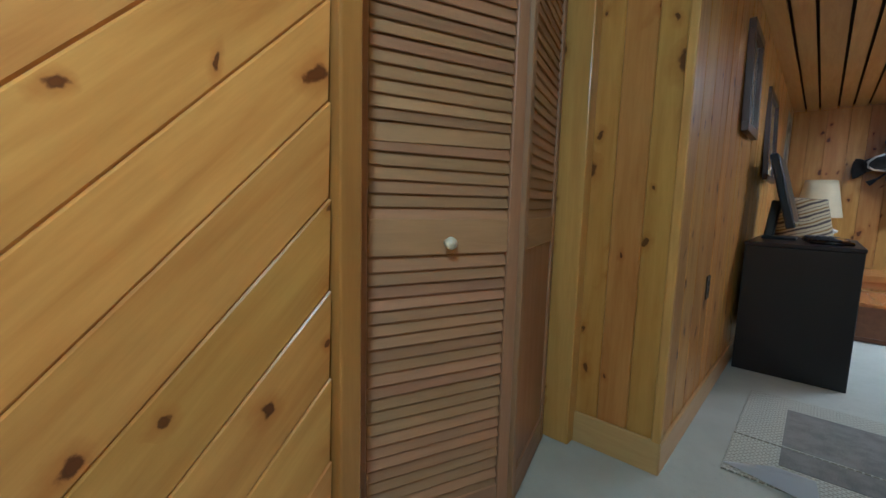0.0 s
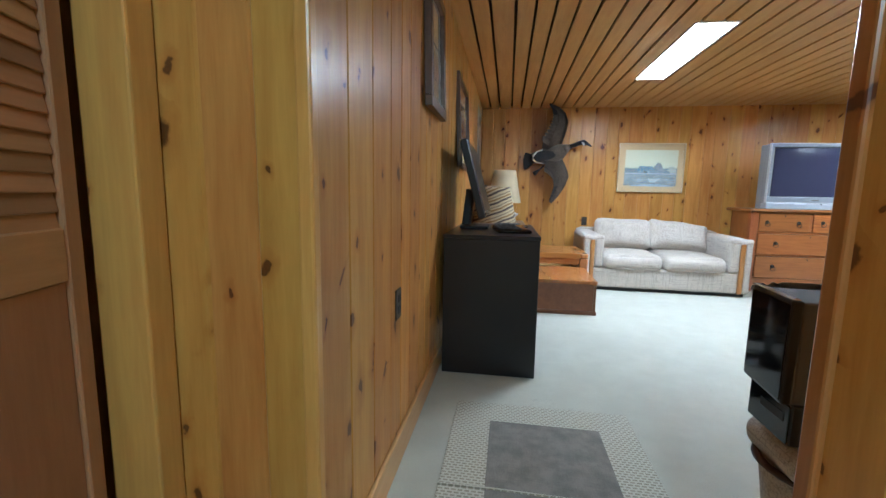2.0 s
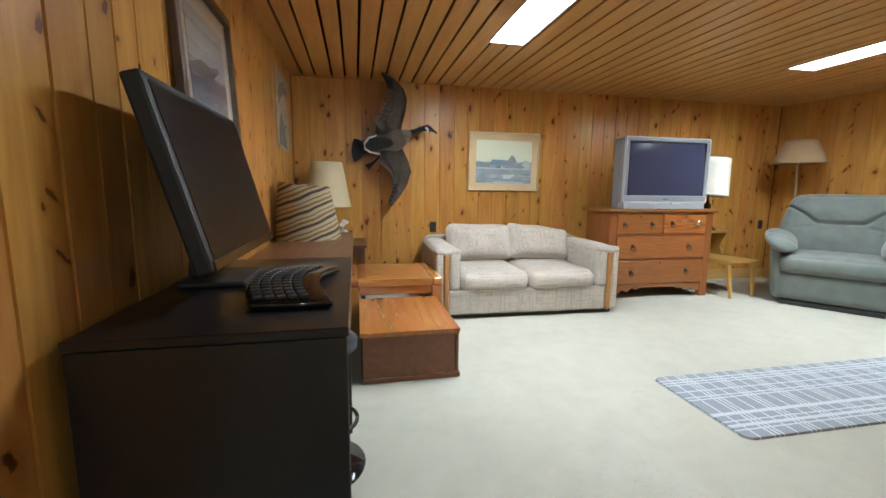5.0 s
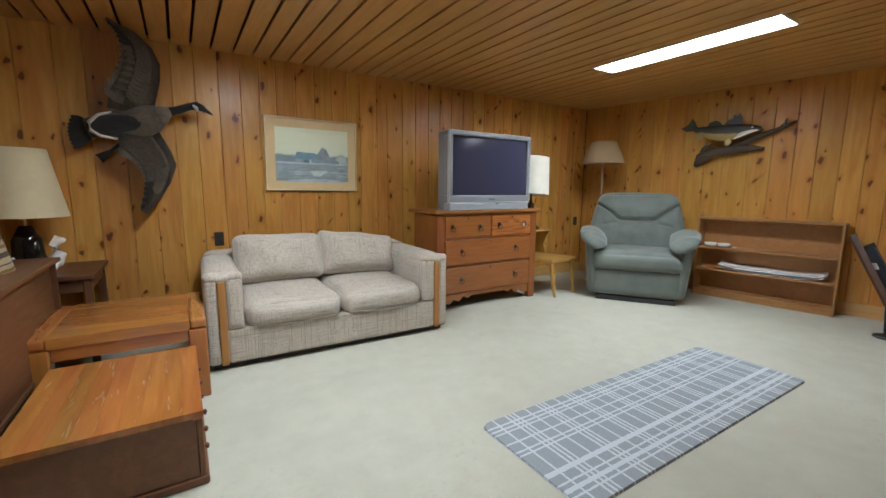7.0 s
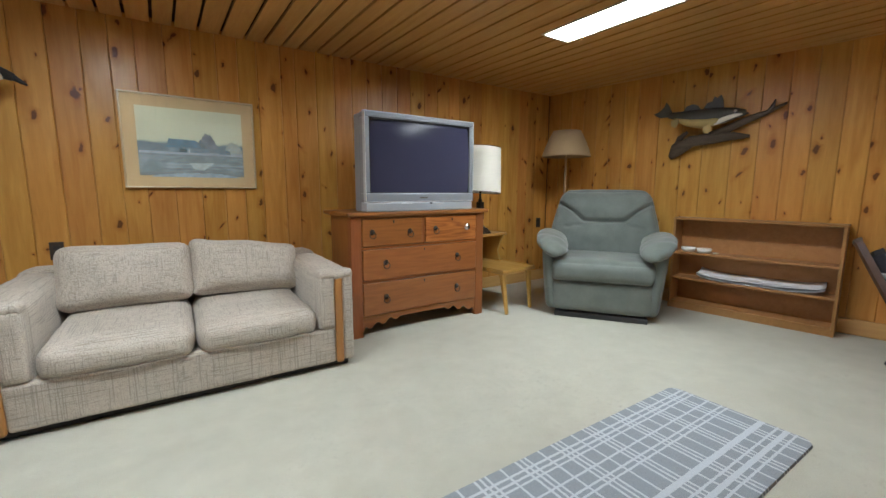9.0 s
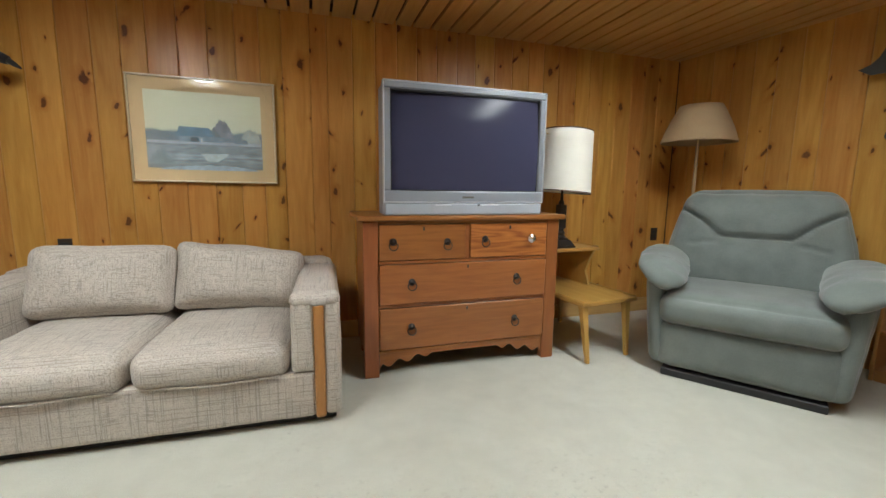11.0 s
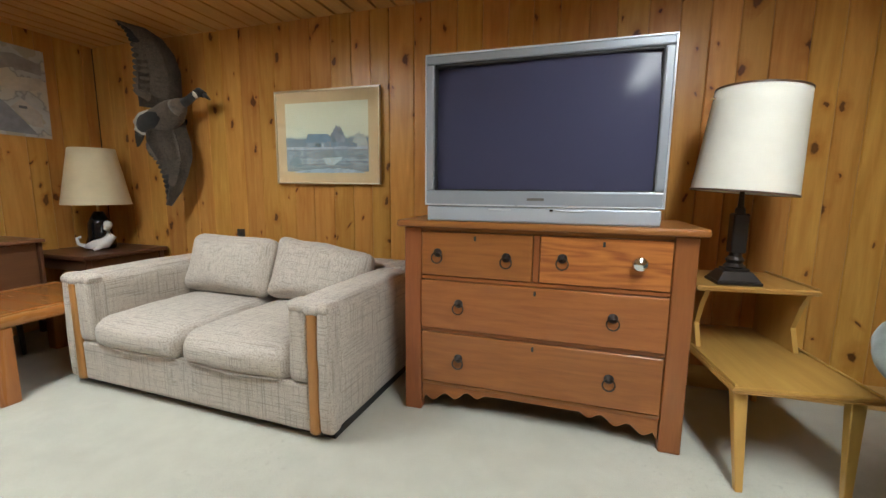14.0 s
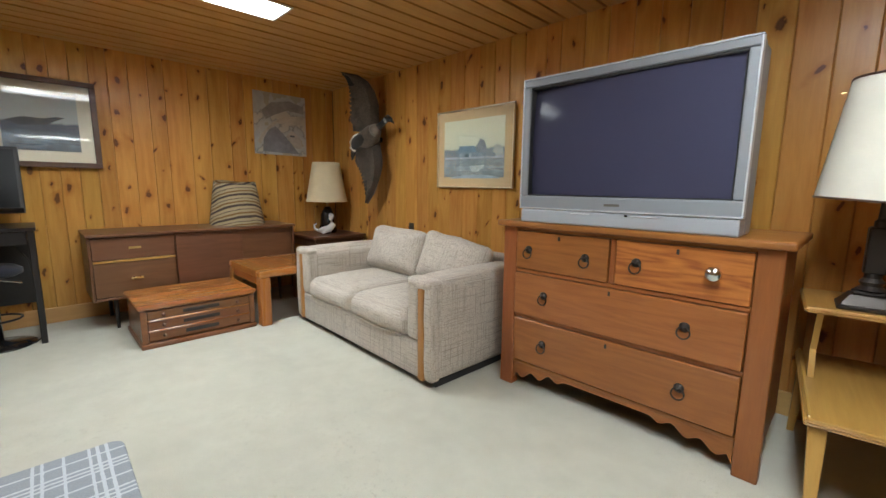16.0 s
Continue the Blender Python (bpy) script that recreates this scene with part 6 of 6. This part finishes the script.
# ---- rugs ----
def flat_rug(name, x0, y0, x1, y1, th, r, material, label, category, z=0.0005, rz=0.0, wave=0.0):
    bm = bmesh.new()
    cx, cy = (x0 + x1) / 2, (y0 + y1) / 2
    a, b = (x1 - x0) / 2, (y1 - y0) / 2
    ol = []
    for qx, qy, s in ((1, 1, 0), (-1, 1, 90), (-1, -1, 180), (1, -1, 270)):
        for i in range(7):
            an = radians(s + 15 * i)
            ol.append((qx * (a - r) + r * math.cos(an), qy * (b - r) + r * math.sin(an)))
    f = bm.faces.new([bm.verts.new((x, y, 0)) for x, y in ol])
    e = bmesh.ops.extrude_face_region(bm, geom=[f])
    tops = [g for g in e["geom"] if isinstance(g, bmesh.types.BMVert)]
    for v in tops:
        v.co.z = th
        v.co.x *= 1 - 0.004 / a
        v.co.y *= 1 - 0.004 / b
    bmesh.ops.recalc_face_normals(bm, faces=bm.faces[:])
    return solid(name, bm, material, label, category, "", False, pose(cx, cy, z, 0, 0, rz))


flat_rug("plaid_rug", 2.14, 3.985, 4.15, 4.625, 0.011, 0.05, M["plaid"], "grey and pale blue plaid runner rug on the carpet", "rug", rz=-0.6)
mat = thing("door_mat", "grey door mat with a beige fretwork border", "mat", -0.02, 2.13, 0.0005)
part("border", bx(0, 0.02, 0, 0.815, 1.0, 0.007, 0.002), M["fret"], mat, "beige fretwork border")
part("field", bx(0.17, 0.2, 0.0072, 0.655, 0.83, 0.009, 0.001), M["mat_grey"], mat, "grey field")
part("crease", sweep([(0.0, 0.372, 0.006), (0.2, 0.376, 0.0075), (0.5, 0.37, 0.0075), (0.815, 0.375, 0.006)], [0.006] * 4, 8), M["fret"], mat, "raised fold across the mat")

fold = bmesh.new()
fold.faces.new([fold.verts.new(p) for p in ((0.0, 0.06, 0.012), (0.3, -0.03, 0.016), (0.28, 0.09, 0.05), (0.16, 0.13, 0.03))])
bmesh.ops.solidify(fold, geom=fold.faces[:], thickness=0.005)
part("folded_corner", fold, M["paper"], mat, "pale folded-over corner")

# ---- small television stack by the doorway ----
st = thing("tub_stool", "small pale rounded tub stool under the old television", "stool", 1.1, 2.375, 0, 0)
part("seat", puff(-0.145, -0.14, 0.29, 0.16, 0.14, 0.395, 0.08, 0.01, 0.0, 9, 0.004), M["sofa"], st, "pale padded seat", True)
part("body", lathe([(0.001, 0), (0.1, 0), (0.11, 0.06), (0.13, 0.2), (0.145, 0.3), (0.001, 0.3)], 28, False), M["sofa"], st, "", True)
part("seat_rim", ring_bm(0.15, 0.012, 28), M["gun_wood"], st, "dark wooden rim", True, pose(0, 0, 0.3, 90))
vcr = thing("video_recorder", "black video recorder under the small television", "video recorder", 1.1, 2.375, 0.403, 0)
part("case", bx(-0.15, -0.09, 0, 0.16, 0.09, 0.115, 0.004), M["black_matt"], vcr)
part("front_panel", bx(-0.156, -0.088, 0.004, -0.1505, 0.088, 0.111, 0.002), M["black_gloss"], vcr)
part("flap", bx(-0.158, -0.07, 0.06, -0.1563, 0.03, 0.085, 0.001), M["black_matt"], vcr)
crt = thing("small_television", "small old television with a glossy black front", "television", 1.1, 2.375, 0.5185, -5)
part("cabinet", bx(-0.145, -0.1, 0, 0.16, 0.1, 0.275, 0.006, 2), M["grey_case"], crt, "grey-brown cabinet")
part("front_frame", bx(-0.172, -0.106, 0.0, -0.1455, 0.106, 0.28, 0.006, 2), M["black"], crt)
part("screen", bx(-0.1755, -0.098, 0.01, -0.1725, 0.098, 0.268, 0.001), M["black_gloss"], crt, "glossy black front glass")
part("top_strip", bx(-0.1745, -0.105, 0.2805, -0.155, 0.105, 0.284, 0.001), M["chrome"], crt, "bright strip along the top edge")
part("handle", join(bx(0.0, -0.06, 0.2755, 0.02, 0.06, 0.284, 0.002), bx(0.03, -0.08, 0.2755, 0.12, 0.08, 0.281, 0.002)), M["black_matt"], crt, "black recessed handle")
part("rear_case", bx(0.1605, -0.08, 0.02, 0.24, 0.08, 0.24, 0.02, 2), M["black_matt"], crt)


# ---- plank pieces, last ----
PLANKS = {}


def plank_mesh(w, h):
    key = (round(w, 3), round(h, 3))
    if key not in PLANKS:
        g = 0.005
        bm = bmesh.new()
        pr = [(-w / 2 + 0.0003, 0.0125), (-w / 2 + 0.0003, 0.006), (-w / 2 + g, 0.0), (w / 2 - g, 0.0), (w / 2 - 0.0003, 0.006), (w / 2 - 0.0003, 0.0125)]
        lo = [bm.verts.new((x, y, 0)) for x, y in pr]
        hi = [bm.verts.new((x, y, h)) for x, y in pr]
        for i in range(len(pr)):
            j = (i + 1) % len(pr)
            bm.faces.new((lo[i], lo[j], hi[j], hi[i]))
        bm.faces.new(lo[::-1])
        bm.faces.new(hi)
        bmesh.ops.recalc_face_normals(bm, faces=bm.faces[:])
        m_ = bpy.data.meshes.new("plank")
        bm.to_mesh(m_)
        bm.free()
        m_.materials.append(M["pine"])
        PLANKS[key] = m_
    return PLANKS[key]


def plank_row(parent, edges, h=CEIL + 0.03):
    for a, b in zip(edges, edges[1:]):
        o = new("plank", plank_mesh(b - a, h))
        o.parent = parent
        o.matrix_basis = pose((a + b) / 2, rng.uniform(0, 0.0012), 0)


def edges_to(length, seed, choice=(0.14, 0.16, 0.19, 0.215)):
    r = random.Random(seed)
    e = [0.0]
    while e[-1] < length - 0.25:
        e.append(e[-1] + r.choice(choice))
    rest = length - e[-1]
    if rest > 0.2:
        e.append(e[-1] + round(rest / 2, 3))
    e.append(length)
    return e


# the north wall's boards: the first run up to the picture, then on to the corner
north = [0.1, 0.26, 0.42, 0.62, 0.78, 0.97, 1.13, 1.29, 1.443, 1.608, 1.769, 1.912, 2.049, 2.212, 2.377, 2.531, 2.673, 2.808, 2.982, 3.092, 3.262, 3.42, 3.574, 3.718, 3.867, 4.023, 4.166, 4.322, 4.473, 4.612, 4.747, 4.884, 5.047, 5.179, 5.302, 5.45, 5.6, 5.74, 5.88]
north.append(EAST_N[0] - LEFT + 0.1)
plank_row(wall_north, north)
plank_row(wall_west, edges_to(NORTH - 1.95, 11, (0.12, 0.14, 0.165, 0.19)))
east = [0.0, 0.15, 0.3, 0.455, 0.609, 0.76, 0.915, 1.065, 1.272, 1.492, 1.673, 1.9, 2.093, 2.274, 2.439, 2.612, 2.778, 2.939]
plank_row(wall_east, east + [2.939 + e for e in edges_to(EAST_LEN - 2.939, 12, (0.15, 0.17, 0.19))[1:]])
plank_row(wall_south, edges_to(EAST_S[0] - HALL_E - 0.1, 13))
plank_row(wall_closet_end, [0.1, 0.2, 0.32, 0.64 + LEFT])
plank_row(wall_hall_east, edges_to(SOUTH - HALL_S, 14))
plank_row(wall_hall_south, edges_to(HALL_E - HALL_W + 0.1, 15))

# the hall's diagonal boards, each cut square to the wall's edges
DW, ANG, PHASE = 0.1384, 45.0, 0.7115
wl, wh = 0.738 - HALL_S, CEIL + 0.02
n = Vector((-math.sin(radians(ANG)), math.cos(radians(ANG))))
i = -int(0.75 * wl / DW) - 2
while i * DW < wl + wh:
    poly = [Vector((0, 0)), Vector((wl, 0)), Vector((wl, wh)), Vector((0, wh))]
    for lo_side in (True, False):
        lim = (i + PHASE) * DW + 0.0002 if lo_side else (i + 1 + PHASE) * DW - 0.0002
        out = []
        for k in range(len(poly)):
            a, b = poly[k], poly[(k + 1) % len(poly)]
            da, db = a.dot(n) - lim, b.dot(n) - lim
            if not lo_side:
                da, db = -da, -db
            if da >= 0:
                out.append(a)
            if (da >= 0) != (db >= 0):
                out.append(a.lerp(b, da / (da - db)))
        poly = out
        if len(poly) < 3:
            break
    if len(poly) >= 3:
        # in the board's own frame: z along the grain, x across
        d = Vector((math.cos(radians(ANG)), math.sin(radians(ANG))))
        mid = sum(poly, Vector((0, 0))) / len(poly)
        bm = bmesh.new()
        back_, front_, mid_ = [], [], []
        for p in poly:
            u, v = (p - mid).dot(d), -(p - mid).dot(n)
            back_.append(bm.verts.new((v, 0.0125, u)))
            mid_.append(bm.verts.new((v, 0.0045, u)))
            front_.append(bm.verts.new((v * (1 - 0.009 / DW * 1.0), 0.0, u)))
        bm.faces.new(front_)
        bm.faces.new(back_[::-1])
        for k in range(len(poly)):
            j = (k + 1) % len(poly)
            bm.faces.new((front_[k], front_[j], mid_[j], mid_[k]))
            bm.faces.new((mid_[k], mid_[j], back_[j], back_[k]))
        bmesh.ops.recalc_face_normals(bm, faces=bm.faces[:])
        part("plank", bm, M["pine"], wall_hall_west, "", False, Matrix.Translation((mid.x, 0, mid.y)) @ Matrix.Rotation(radians(90 - ANG), 4, "Y"))
    i += 1
